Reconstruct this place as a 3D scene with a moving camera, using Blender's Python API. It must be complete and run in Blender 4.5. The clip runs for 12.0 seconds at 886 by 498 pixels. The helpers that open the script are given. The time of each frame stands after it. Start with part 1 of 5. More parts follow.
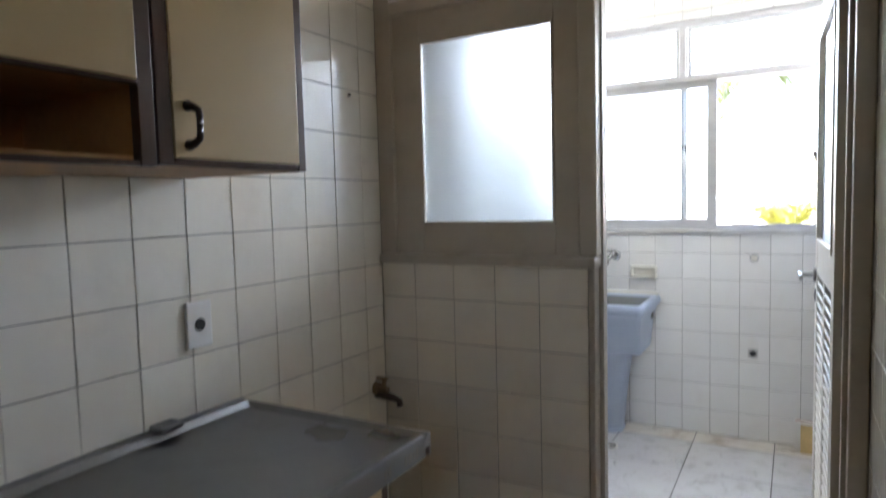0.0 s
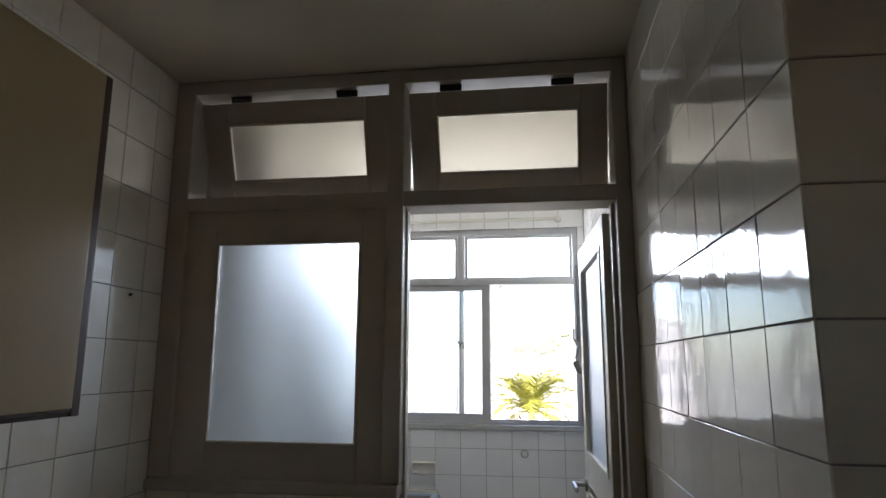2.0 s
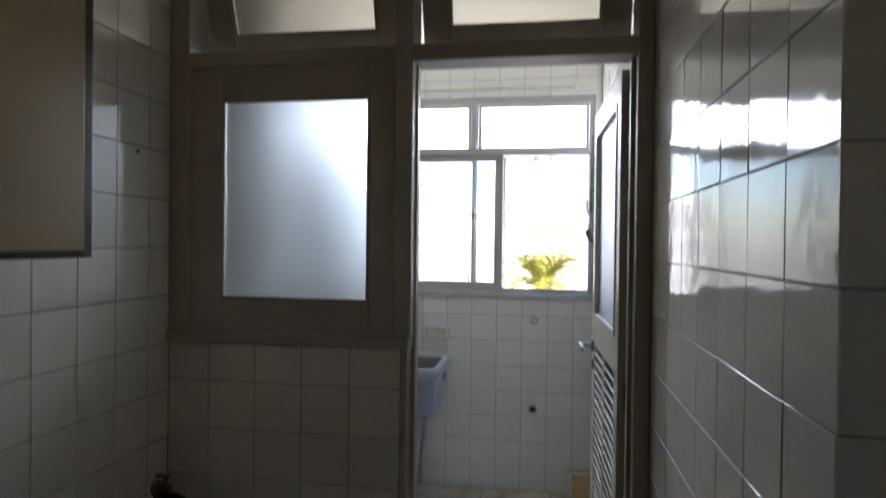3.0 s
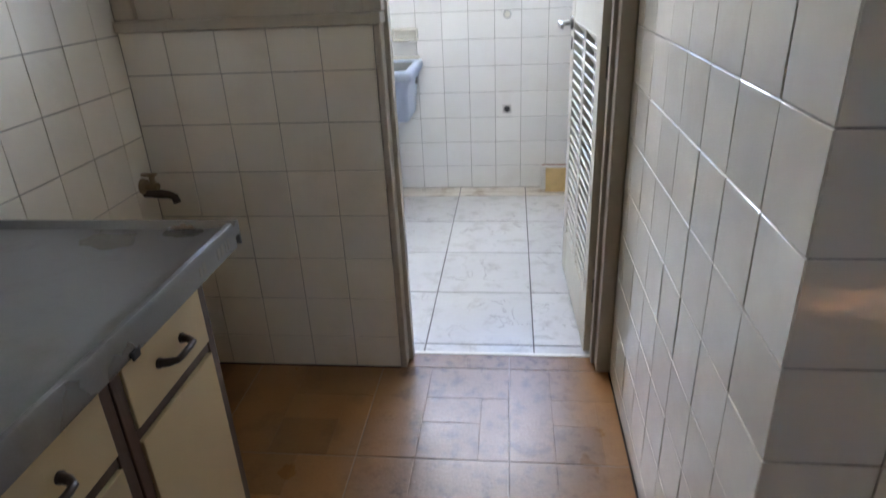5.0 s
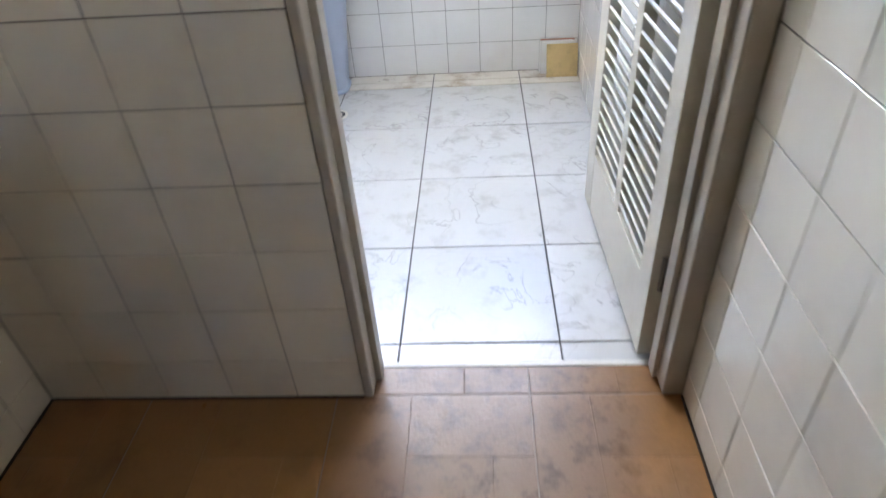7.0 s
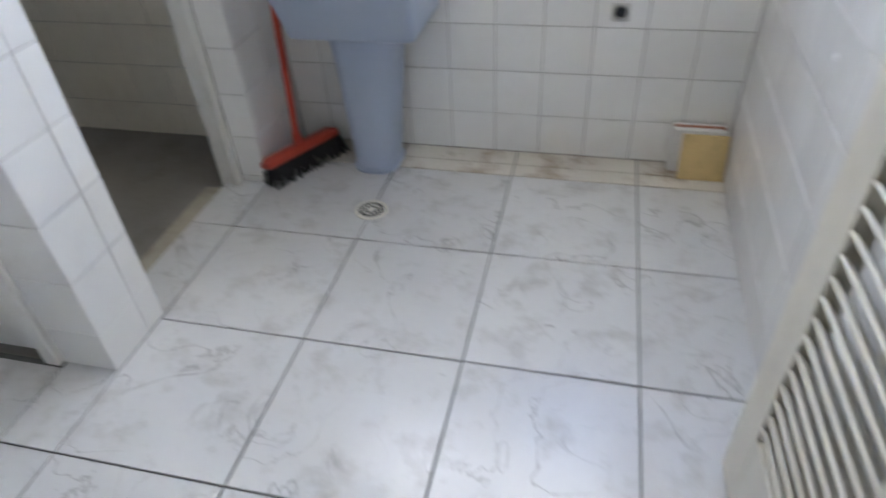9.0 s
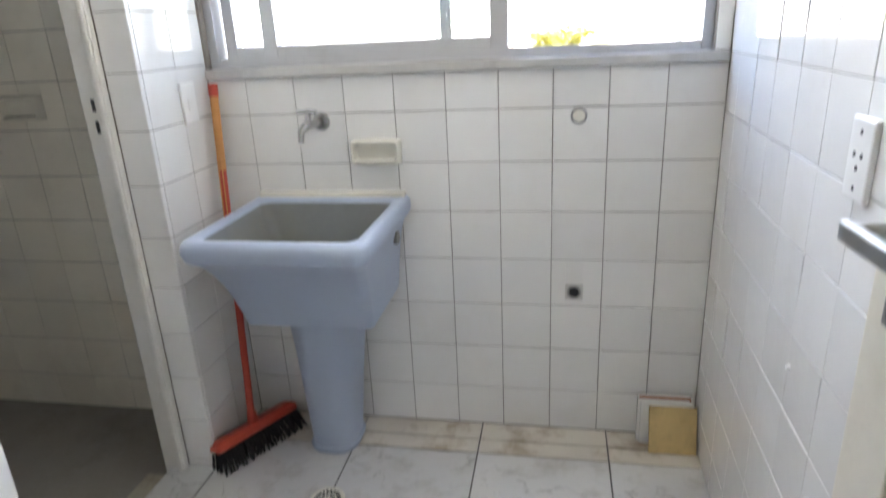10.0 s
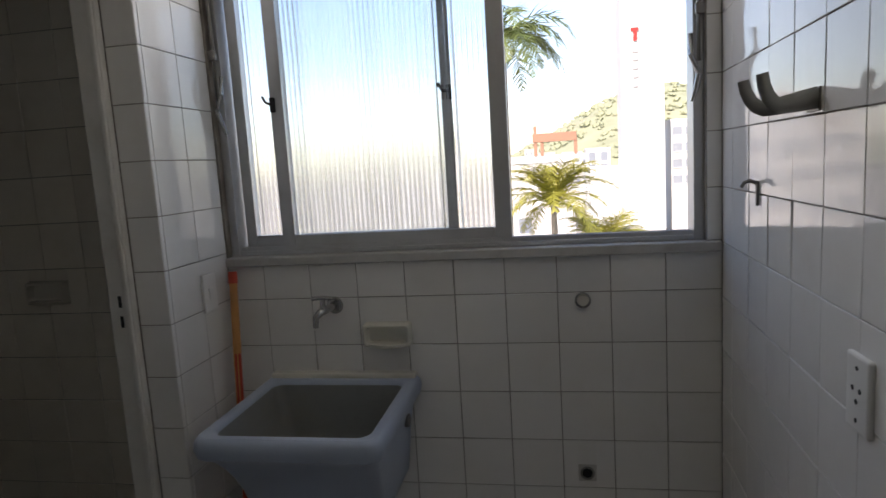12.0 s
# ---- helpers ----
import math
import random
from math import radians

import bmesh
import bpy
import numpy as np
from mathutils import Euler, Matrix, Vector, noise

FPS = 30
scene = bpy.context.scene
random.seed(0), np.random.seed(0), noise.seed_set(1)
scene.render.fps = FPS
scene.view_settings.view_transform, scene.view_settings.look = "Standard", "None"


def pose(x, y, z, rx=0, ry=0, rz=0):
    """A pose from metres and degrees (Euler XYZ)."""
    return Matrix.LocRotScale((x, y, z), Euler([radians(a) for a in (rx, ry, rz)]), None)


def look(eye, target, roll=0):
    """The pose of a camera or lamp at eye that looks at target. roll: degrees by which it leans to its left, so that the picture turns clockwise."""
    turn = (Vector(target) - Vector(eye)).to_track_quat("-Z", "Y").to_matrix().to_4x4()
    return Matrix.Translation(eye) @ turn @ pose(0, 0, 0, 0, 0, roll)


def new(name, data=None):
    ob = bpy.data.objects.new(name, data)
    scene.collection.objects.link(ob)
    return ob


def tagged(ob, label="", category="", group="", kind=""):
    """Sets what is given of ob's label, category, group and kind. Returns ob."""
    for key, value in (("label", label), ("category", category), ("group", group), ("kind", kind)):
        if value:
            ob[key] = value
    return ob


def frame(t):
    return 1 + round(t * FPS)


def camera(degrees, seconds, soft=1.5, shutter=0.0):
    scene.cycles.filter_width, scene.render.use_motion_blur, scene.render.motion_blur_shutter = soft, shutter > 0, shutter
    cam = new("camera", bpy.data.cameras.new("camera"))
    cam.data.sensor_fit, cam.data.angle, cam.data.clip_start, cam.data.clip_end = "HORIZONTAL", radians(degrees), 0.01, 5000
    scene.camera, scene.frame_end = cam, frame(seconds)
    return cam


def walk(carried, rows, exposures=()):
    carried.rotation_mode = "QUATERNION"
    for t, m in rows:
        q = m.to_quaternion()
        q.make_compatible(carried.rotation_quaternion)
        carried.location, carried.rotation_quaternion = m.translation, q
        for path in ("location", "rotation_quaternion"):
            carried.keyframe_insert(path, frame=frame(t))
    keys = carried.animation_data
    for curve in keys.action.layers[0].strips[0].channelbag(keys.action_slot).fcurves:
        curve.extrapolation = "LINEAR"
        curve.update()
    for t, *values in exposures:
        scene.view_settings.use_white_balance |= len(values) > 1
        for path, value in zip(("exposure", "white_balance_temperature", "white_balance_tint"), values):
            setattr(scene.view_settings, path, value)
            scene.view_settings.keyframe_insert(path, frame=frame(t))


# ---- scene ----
cam = camera(70.3, 12.0, 1.5, 0.5)
PATH = [
    (0, (-0.173, -1.856, 1.342), (-1.145, -0.114, 1.198), -1.5),
    (0.5, (-0.213, -1.805, 1.4), (-1.057, 0.008, 1.442), 1.2),
    (1, (-0.248, -1.809, 1.429), (-0.685, 0.143, 1.444), 1.4),
    (1.5, (-0.285, -1.828, 1.485), (-0.545, 0.145, 1.684), -1.6),
    (2, (-0.297, -1.848, 1.512), (-0.573, 0.1, 1.87), 0.2),
    (2.5, (-0.291, -1.851, 1.493), (-0.608, 0.105, 1.765), 0.8),
    (3, (-0.29, -1.814, 1.452), (-0.614, 0.16, 1.434), 0.7),
    (3.2, (-0.285, -1.802, 1.44), (-0.58, 0.173, 1.325), 0.9),
    (4.8, (-0.319, -1.787, 1.297), (-0.591, 0.046, 0.545), -2.9),
    (5, (-0.329, -1.802, 1.289), (-0.546, 0.003, 0.456), -2.7),
    (5.5, (-0.352, -1.683, 1.236), (-0.609, 0.066, 0.301), -4.7),
    (6, (-0.338, -1.462, 1.179), (-0.686, 0.181, 0.093), -5.2),
    (6.5, (-0.387, -1.202, 1.145), (-0.634, 0.386, -0.046), -3.4),
    (7, (-0.431, -0.935, 1.131), (-0.561, 0.654, -0.077), -4.2),
    (7.2, (-0.425, -0.811, 1.126), (-0.646, 0.81, -0.024), -5.3),
    (8.8, (-0.416, -0.035, 1.103), (-0.671, 1.507, -0.145), -2.8),
    (9, (-0.418, 0.04, 1.115), (-0.827, 1.54, -0.143), -3.7),
    (9.2, (-0.419, 0.089, 1.14), (-0.957, 1.665, 0.032), -5.7),
    (9.5, (-0.407, 0.13, 1.17), (-0.855, 1.841, 0.237), -4.0),
    (10, (-0.415, 0.166, 1.246), (-0.768, 2.02, 0.583), -2.8),
    (10.5, (-0.435, 0.16, 1.331), (-0.757, 2.081, 0.877), -3.0),
    (11, (-0.428, 0.152, 1.374), (-0.738, 2.106, 1.081), -2.2),
    (11.5, (-0.408, 0.163, 1.403), (-0.716, 2.121, 1.138), -2.5),
    (12, (-0.428, 0.148, 1.414), (-0.781, 2.098, 1.145), -3.5),
]
EXPOSURES = [(0, 3.95, 6250, 19), (0.5, 3.40, 6300, 19), (1, 2.88, 6350, 19), (1.6, 2.48, 6350, 19), (3.2, 2.40, 6350, 19), (4.8, 4.17, 6200, 19), (5.5, 4.54, 6200, 19), (6.5, 4.75, 6200, 19), (7, 4.70, 6150, 19), (9, 3.85, 6300, 19), (9.5, 4.00, 6500, 19), (10, 3.85, 6600, 19), (10.5, 3.15, 6600, 19), (11, 2.25, 6600, 19), (11.5, 1.55, 6800, 21), (12, 1.24, 6900, 21)]
walk(cam, [(t, look(eye, target, roll)) for t, eye, target, roll in PATH], EXPOSURES)

# ---- world and lights ----
world = bpy.data.worlds.new("sky")
scene.world = world
world.use_nodes = True
wt = world.node_tree
sky = wt.nodes.new("ShaderNodeTexSky")
sky.sky_type = "NISHITA"
sky.sun_disc = False
sky.sun_elevation = radians(48)
sky.sun_rotation = radians(200)
wt.links.new(sky.outputs[0], wt.nodes["Background"].inputs[0])
wt.nodes["Background"].inputs[1].default_value = 0.15

sun = new("sun", bpy.data.lights.new("sun", "SUN"))
sun.data.energy, sun.data.angle, sun.data.color = 3.0, radians(0.5), (1.0, 0.95, 0.87)
sun.matrix_world = look((-3.0, -8.0, 9.5), (0, 0, 0))

# skylight falling in through the upper panes of the laundry window
upper = new("window_skylight", bpy.data.lights.new("window_skylight", "AREA"))
upper.data.shape, upper.data.size, upper.data.size_y, upper.data.energy = "RECTANGLE", 1.36, 0.24, 2.5
upper.data.color = (0.86, 0.94, 1.0)
upper.matrix_world = look((-0.73, 2.062, 2.165), (-0.705, 1.0, 2.12))

# ---- materials ----
MATS = {}


def mat(name, color, rough=0.5, metal=0.0, vary=0.06, scale=6.0, stain=0.0, stain_color=(0.3, 0.22, 0.12), stain_scale=2.0,
        bump=0.0, bump_scale=60.0, object_vary=0.0, island_vary=0.0, spec=0.5, stretch=(1, 1, 1), rough_vary=0.08, coat=0.0):
    """A surface with grain at two scales, stains and fine relief."""
    m = bpy.data.materials.new(name)
    m.use_nodes = True
    t = m.node_tree
    n, link = t.nodes, t.links.new
    b = n["Principled BSDF"]
    b.inputs["Metallic"].default_value = metal
    b.inputs["Specular IOR Level"].default_value = spec
    b.inputs["Coat Weight"].default_value = coat
    geo = n.new("ShaderNodeNewGeometry")
    mp = n.new("ShaderNodeMapping")
    mp.inputs["Scale"].default_value = stretch
    link(geo.outputs["Position"], mp.inputs["Vector"])
    big = n.new("ShaderNodeTexNoise")
    big.inputs["Scale"].default_value, big.inputs["Detail"].default_value = scale, 5
    fine = n.new("ShaderNodeTexNoise")
    fine.inputs["Scale"].default_value, fine.inputs["Detail"].default_value = bump_scale, 3
    link(mp.outputs[0], big.inputs["Vector"])
    link(mp.outputs[0], fine.inputs["Vector"])
    mixn = n.new("ShaderNodeMath")
    mixn.operation = "MULTIPLY_ADD"
    link(big.outputs["Fac"], mixn.inputs[0])
    mixn.inputs[1].default_value, mixn.inputs[2].default_value = 2 * vary, 1 - vary
    fine_v = n.new("ShaderNodeMath")
    fine_v.operation = "MULTIPLY_ADD"
    link(fine.outputs["Fac"], fine_v.inputs[0])
    fine_v.inputs[1].default_value = vary
    link(mixn.outputs[0], fine_v.inputs[2])
    value = fine_v
    for out, amount in (("object", object_vary), ("island", island_vary)):
        if amount:
            src = n.new("ShaderNodeObjectInfo").outputs["Random"] if out == "object" else geo.outputs["Random Per Island"]
            a = n.new("ShaderNodeMath")
            a.operation = "MULTIPLY_ADD"
            link(src, a.inputs[0])
            a.inputs[1].default_value, a.inputs[2].default_value = 2 * amount, 1 - amount
            c = n.new("ShaderNodeMath")
            c.operation = "MULTIPLY"
            link(value.outputs[0], c.inputs[0])
            link(a.outputs[0], c.inputs[1])
            value = c
    col = n.new("ShaderNodeMix")
    col.data_type, col.blend_type = "RGBA", "MULTIPLY"
    col.inputs["Factor"].default_value = 1.0
    col.inputs["A"].default_value = (*color, 1)
    link(value.outputs[0], col.inputs["B"])
    final = col.outputs["Result"]
    if stain:
        s = n.new("ShaderNodeTexNoise")
        s.inputs["Scale"].default_value, s.inputs["Detail"].default_value = stain_scale, 7
        s.inputs["Roughness"].default_value = 0.65
        link(geo.outputs["Position"], s.inputs["Vector"])
        ramp = n.new("ShaderNodeMapRange")
        ramp.inputs["From Min"].default_value, ramp.inputs["From Max"].default_value = 0.52, 0.72
        ramp.inputs["To Max"].default_value = stain
        link(s.outputs["Fac"], ramp.inputs["Value"])
        sm = n.new("ShaderNodeMix")
        sm.data_type = "RGBA"
        link(ramp.outputs[0], sm.inputs["Factor"])
        link(final, sm.inputs["A"])
        sm.inputs["B"].default_value = (*stain_color, 1)
        final = sm.outputs["Result"]
    link(final, b.inputs["Base Color"])
    r = n.new("ShaderNodeMath")
    r.operation = "MULTIPLY_ADD"
    link(big.outputs["Fac"], r.inputs[0])
    r.inputs[1].default_value, r.inputs[2].default_value = 2 * rough_vary, max(0.02, rough - rough_vary)
    link(r.outputs[0], b.inputs["Roughness"])
    if bump:
        bp = n.new("ShaderNodeBump")
        bp.inputs["Strength"].default_value, bp.inputs["Distance"].default_value = bump, 0.004
        link(fine.outputs["Fac"], bp.inputs["Height"])
        link(bp.outputs[0], b.inputs["Normal"])
    MATS[name] = m
    return m


TILE = mat("glazed_tile", (0.80, 0.785, 0.75), 0.065, vary=0.04, scale=3.0, stain=0.10, stain_color=(0.5, 0.42, 0.28), stain_scale=5.0,
           bump=0.20, bump_scale=13.0, object_vary=0.03, rough_vary=0.03)
KTILE = mat("cream_glazed_tile", (0.84, 0.795, 0.69), 0.075, vary=0.05, scale=3.0, stain=0.16, stain_color=(0.42, 0.34, 0.22), stain_scale=4.0,
            bump=0.26, bump_scale=13.0, object_vary=0.04, rough_vary=0.035)
REARP = mat("rear_beige_paint", (0.50, 0.43, 0.33), 0.8, vary=0.08, scale=2.0)
# ceiling paint lightened for the laundry, where window light should brighten it
LCEIL = mat("lightened_laundry_ceiling", (0.84, 0.79, 0.67), 0.85, vary=0.05, scale=2.0, bump=0.1, bump_scale=90.0)
GRIME = mat("dark_floor_grime", (0.05, 0.035, 0.022), 0.8, vary=0.4, scale=30.0)
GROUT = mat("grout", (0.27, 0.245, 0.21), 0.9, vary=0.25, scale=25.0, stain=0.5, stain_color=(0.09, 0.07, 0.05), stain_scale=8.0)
PLASTER = mat("plaster", (0.66, 0.61, 0.50), 0.85, vary=0.05, scale=2.0, bump=0.15, bump_scale=120.0)
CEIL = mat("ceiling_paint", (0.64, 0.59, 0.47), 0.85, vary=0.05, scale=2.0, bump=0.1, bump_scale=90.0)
PAINT = mat("taupe_frame_paint", (0.47, 0.42, 0.345), 0.42, vary=0.06, scale=7.0, bump=0.12, bump_scale=45.0, stain=0.25, stain_color=(0.27, 0.22, 0.16), stain_scale=9.0)
DOORP = mat("cream_door_paint", (0.70, 0.66, 0.56), 0.38, vary=0.05, scale=7.0, bump=0.1, bump_scale=50.0, stain=0.18, stain_color=(0.4, 0.33, 0.22), stain_scale=7.0)
WHITEP = mat("white_frame_paint", (0.74, 0.72, 0.67), 0.45, vary=0.05, scale=6.0, bump=0.15, bump_scale=50.0, stain=0.25, stain_color=(0.45, 0.38, 0.28), stain_scale=7.0)
LAMIN = mat("cream_laminate", (0.58, 0.445, 0.245), 0.38, vary=0.04, scale=3.0, bump=0.04, bump_scale=300.0, stain=0.12, stain_color=(0.45, 0.33, 0.17), stain_scale=4.0)
DARKW = mat("dark_brown_wood", (0.060, 0.030, 0.018), 0.4, vary=0.3, scale=9.0, stretch=(1, 1, 0.08), bump=0.15, bump_scale=90.0)
NICHE = mat("brown_veneer", (0.40, 0.21, 0.075), 0.45, vary=0.25, scale=7.0, stretch=(1, 0.08, 1), bump=0.1, bump_scale=60.0)
STEEL = mat("brushed_steel", (0.215, 0.215, 0.22), 0.31, metal=1.0, vary=0.12, scale=5.0, stain=0.3, stain_color=(0.13, 0.125, 0.12), stain_scale=11.0, bump=0.05, bump_scale=220.0, rough_vary=0.14)
ALU = mat("anodised_aluminium", (0.52, 0.52, 0.52), 0.42, metal=0.75, vary=0.08, scale=8.0, bump=0.06, bump_scale=150.0, stain=0.25, stain_color=(0.3, 0.28, 0.25), stain_scale=9.0)
CHROME = mat("worn_chrome", (0.42, 0.42, 0.415), 0.24, metal=1.0, vary=0.1, scale=30.0, rough_vary=0.1)
GUN = mat("grey_metal", (0.23, 0.22, 0.205), 0.38, metal=0.8, vary=0.12, scale=30.0)
LEVER = mat("worn_lever_metal", (0.36, 0.355, 0.34), 0.38, metal=0.9, vary=0.15, scale=40.0)
BRONZE = mat("aged_bronze", (0.035, 0.021, 0.015), 0.34, metal=0.3, vary=0.3, scale=40.0)
BRASS = mat("dull_brass", (0.22, 0.165, 0.10), 0.42, metal=0.8, vary=0.3, scale=40.0)
MARBLE = mat("grey_marble", (0.50, 0.485, 0.46), 0.35, vary=0.14, scale=6.0, stain=0.5, stain_color=(0.28, 0.26, 0.24), stain_scale=7.0)
BLUEP = mat("pale_blue_plastic", (0.40, 0.46, 0.565), 0.36, vary=0.04, scale=5.0, bump=0.06, bump_scale=120.0, stain=0.15, stain_color=(0.38, 0.40, 0.42), stain_scale=5.0)
TUBIN = mat("darker_grey_blotched_plastic", (0.24, 0.25, 0.245), 0.5, vary=0.12, scale=5.0, stain=0.55, stain_color=(0.30, 0.27, 0.20), stain_scale=4.0)
WPLAST = mat("white_plastic", (0.80, 0.79, 0.76), 0.35, vary=0.03, scale=9.0)
BLACK = mat("black_plastic", (0.012, 0.012, 0.012), 0.5, vary=0.2)
CERAM = mat("cream_ceramic", (0.72, 0.69, 0.60), 0.12, vary=0.05, scale=7.0)
REDP = mat("red_plastic", (0.46, 0.055, 0.028), 0.38, vary=0.08, scale=12.0)
HANDLEW = mat("orange_handle_wrap", (0.52, 0.24, 0.07), 0.45, vary=0.12, scale=14.0)
BRIST = mat("black_bristles", (0.012, 0.011, 0.011), 0.85, vary=0.3, scale=80.0)
TAN = mat("unglazed_tile_back", (0.60, 0.44, 0.20), 0.85, vary=0.12, scale=14.0, stain=0.55, stain_color=(0.33, 0.23, 0.12), stain_scale=11.0, bump=0.2)
RUSTY = mat("red_clay", (0.34, 0.15, 0.09), 0.85, vary=0.2, scale=20.0)
CEMENT = mat("cement_floor", (0.24, 0.225, 0.20), 0.7, vary=0.18, scale=7.0, stain=0.5, stain_color=(0.13, 0.12, 0.10), stain_scale=5.0, bump=0.2)
PATCH = mat("pale_cement_patch", (0.52, 0.50, 0.46), 0.85, vary=0.15, scale=30.0, bump=0.3, bump_scale=200.0)
DIRTW = mat("worn_threshold", (0.36, 0.32, 0.25), 0.8, vary=0.2, scale=14.0, stain=0.5, stain_color=(0.16, 0.12, 0.08), stain_scale=10.0)
KGROUT = mat("brown_floor_grout", (0.27, 0.20, 0.145), 0.35, vary=0.25, scale=20.0)
FGROUT = mat("dark_floor_grout", (0.12, 0.115, 0.11), 0.9, vary=0.3, scale=30.0)


def marble_tile():
    """White floor tile with soft grey clouds and thin wandering veins; brownish dirt spots."""
    m = mat("marbled_floor_tile", (0.60, 0.595, 0.585), 0.24, vary=0.05, scale=7.0, stain=0.60, stain_color=(0.38, 0.365, 0.335), stain_scale=10.0, object_vary=0.05, rough_vary=0.01)
    t = m.node_tree
    n, link = t.nodes, t.links.new
    b = n["Principled BSDF"]
    old = b.inputs["Base Color"].links[0].from_socket
    geo = n.new("ShaderNodeNewGeometry")
    info = n.new("ShaderNodeObjectInfo")
    add = n.new("ShaderNodeVectorMath")
    add.operation = "MULTIPLY_ADD"
    link(info.outputs["Random"], add.inputs[0])
    add.inputs[1].default_value = (9, 7, 5)
    link(geo.outputs["Position"], add.inputs[2])
    warp = n.new("ShaderNodeTexNoise")
    warp.inputs["Scale"].default_value, warp.inputs["Detail"].default_value = 5.0, 6
    warp.inputs["Distortion"].default_value = 1.2
    link(add.outputs[0], warp.inputs["Vector"])
    d = n.new("ShaderNodeMath")
    d.operation = "SUBTRACT"
    link(warp.outputs["Fac"], d.inputs[0])
    d.inputs[1].default_value = 0.5
    a = n.new("ShaderNodeMath")
    a.operation = "ABSOLUTE"
    link(d.outputs[0], a.inputs[0])
    vein = n.new("ShaderNodeMapRange")
    vein.inputs["From Max"].default_value, vein.inputs["To Min"].default_value, vein.inputs["To Max"].default_value = 0.014, 0.75, 0.0
    link(a.outputs[0], vein.inputs["Value"])
    gate = n.new("ShaderNodeTexNoise")
    gate.inputs["Scale"].default_value = 6.0
    link(add.outputs[0], gate.inputs["Vector"])
    g = n.new("ShaderNodeMapRange")
    g.inputs["From Min"].default_value, g.inputs["From Max"].default_value = 0.42, 0.62
    link(gate.outputs["Fac"], g.inputs["Value"])
    mul = n.new("ShaderNodeMath")
    mul.operation = "MULTIPLY"
    link(vein.outputs[0], mul.inputs[0])
    link(g.outputs[0], mul.inputs[1])
    mx = n.new("ShaderNodeMix")
    mx.data_type = "RGBA"
    link(mul.outputs[0], mx.inputs["Factor"])
    link(old, mx.inputs["A"])
    mx.inputs["B"].default_value = (0.34, 0.33, 0.32, 1)
    link(mx.outputs["Result"], b.inputs["Base Color"])
    return m


MARBLETILE = marble_tile()


def worn_floor():
    """Brown printed tile, its print worn to grey with dark blotches along the walked strip."""
    m = mat("brown_parquet_print_tile", (0.30, 0.150, 0.052), 0.30, vary=0.22, scale=5.0, stain=0.55, stain_color=(0.15, 0.075, 0.032), stain_scale=7.0,
            bump=0.16, bump_scale=110.0, island_vary=0.20, object_vary=0.06, rough_vary=0.08, spec=0.36)
    t = m.node_tree
    n, link = t.nodes, t.links.new
    b = n["Principled BSDF"]
    old = b.inputs["Base Color"].links[0].from_socket
    geo = n.new("ShaderNodeNewGeometry")
    sep = n.new("ShaderNodeSeparateXYZ")
    link(geo.outputs["Position"], sep.inputs[0])
    edge = n.new("ShaderNodeTexNoise")
    edge.inputs["Scale"].default_value, edge.inputs["Detail"].default_value = 6.0, 6
    link(geo.outputs["Position"], edge.inputs["Vector"])
    off = n.new("ShaderNodeMath")
    off.operation = "ADD"
    link(sep.outputs["X"], off.inputs[0])
    off.inputs[1].default_value = 0.42
    dist = n.new("ShaderNodeMath")
    dist.operation = "ABSOLUTE"
    link(off.outputs[0], dist.inputs[0])
    rag = n.new("ShaderNodeMath")
    rag.operation = "MULTIPLY_ADD"
    link(edge.outputs["Fac"], rag.inputs[0])
    rag.inputs[1].default_value = 0.30
    link(dist.outputs[0], rag.inputs[2])
    mask = n.new("ShaderNodeMapRange")
    mask.inputs["From Min"].default_value, mask.inputs["From Max"].default_value = 0.36, 0.54
    mask.inputs["To Min"].default_value, mask.inputs["To Max"].default_value = 0.80, 0.0
    link(rag.outputs[0], mask.inputs["Value"])
    blot = n.new("ShaderNodeTexNoise")
    blot.inputs["Scale"].default_value, blot.inputs["Detail"].default_value, blot.inputs["Roughness"].default_value = 17.0, 8, 0.72
    link(geo.outputs["Position"], blot.inputs["Vector"])
    dark = n.new("ShaderNodeMapRange")
    dark.inputs["From Min"].default_value, dark.inputs["From Max"].default_value = 0.49, 0.63
    link(blot.outputs["Fac"], dark.inputs["Value"])
    grey = n.new("ShaderNodeMix")
    grey.data_type = "RGBA"
    link(dark.outputs[0], grey.inputs["Factor"])
    grey.inputs["A"].default_value, grey.inputs["B"].default_value = (0.245, 0.160, 0.112, 1), (0.075, 0.055, 0.045, 1)
    mx = n.new("ShaderNodeMix")
    mx.data_type = "RGBA"
    link(mask.outputs[0], mx.inputs["Factor"])
    link(old, mx.inputs["A"])
    link(grey.outputs["Result"], mx.inputs["B"])
    link(mx.outputs["Result"], b.inputs["Base Color"])
    return m


KFLOOR = worn_floor()
MARBLEDIRTY = mat("dirty_marbled_floor_tile", (0.57, 0.53, 0.46), 0.3, vary=0.10, scale=8.0, stain=0.95, stain_color=(0.30, 0.215, 0.13), stain_scale=7.0, object_vary=0.05)


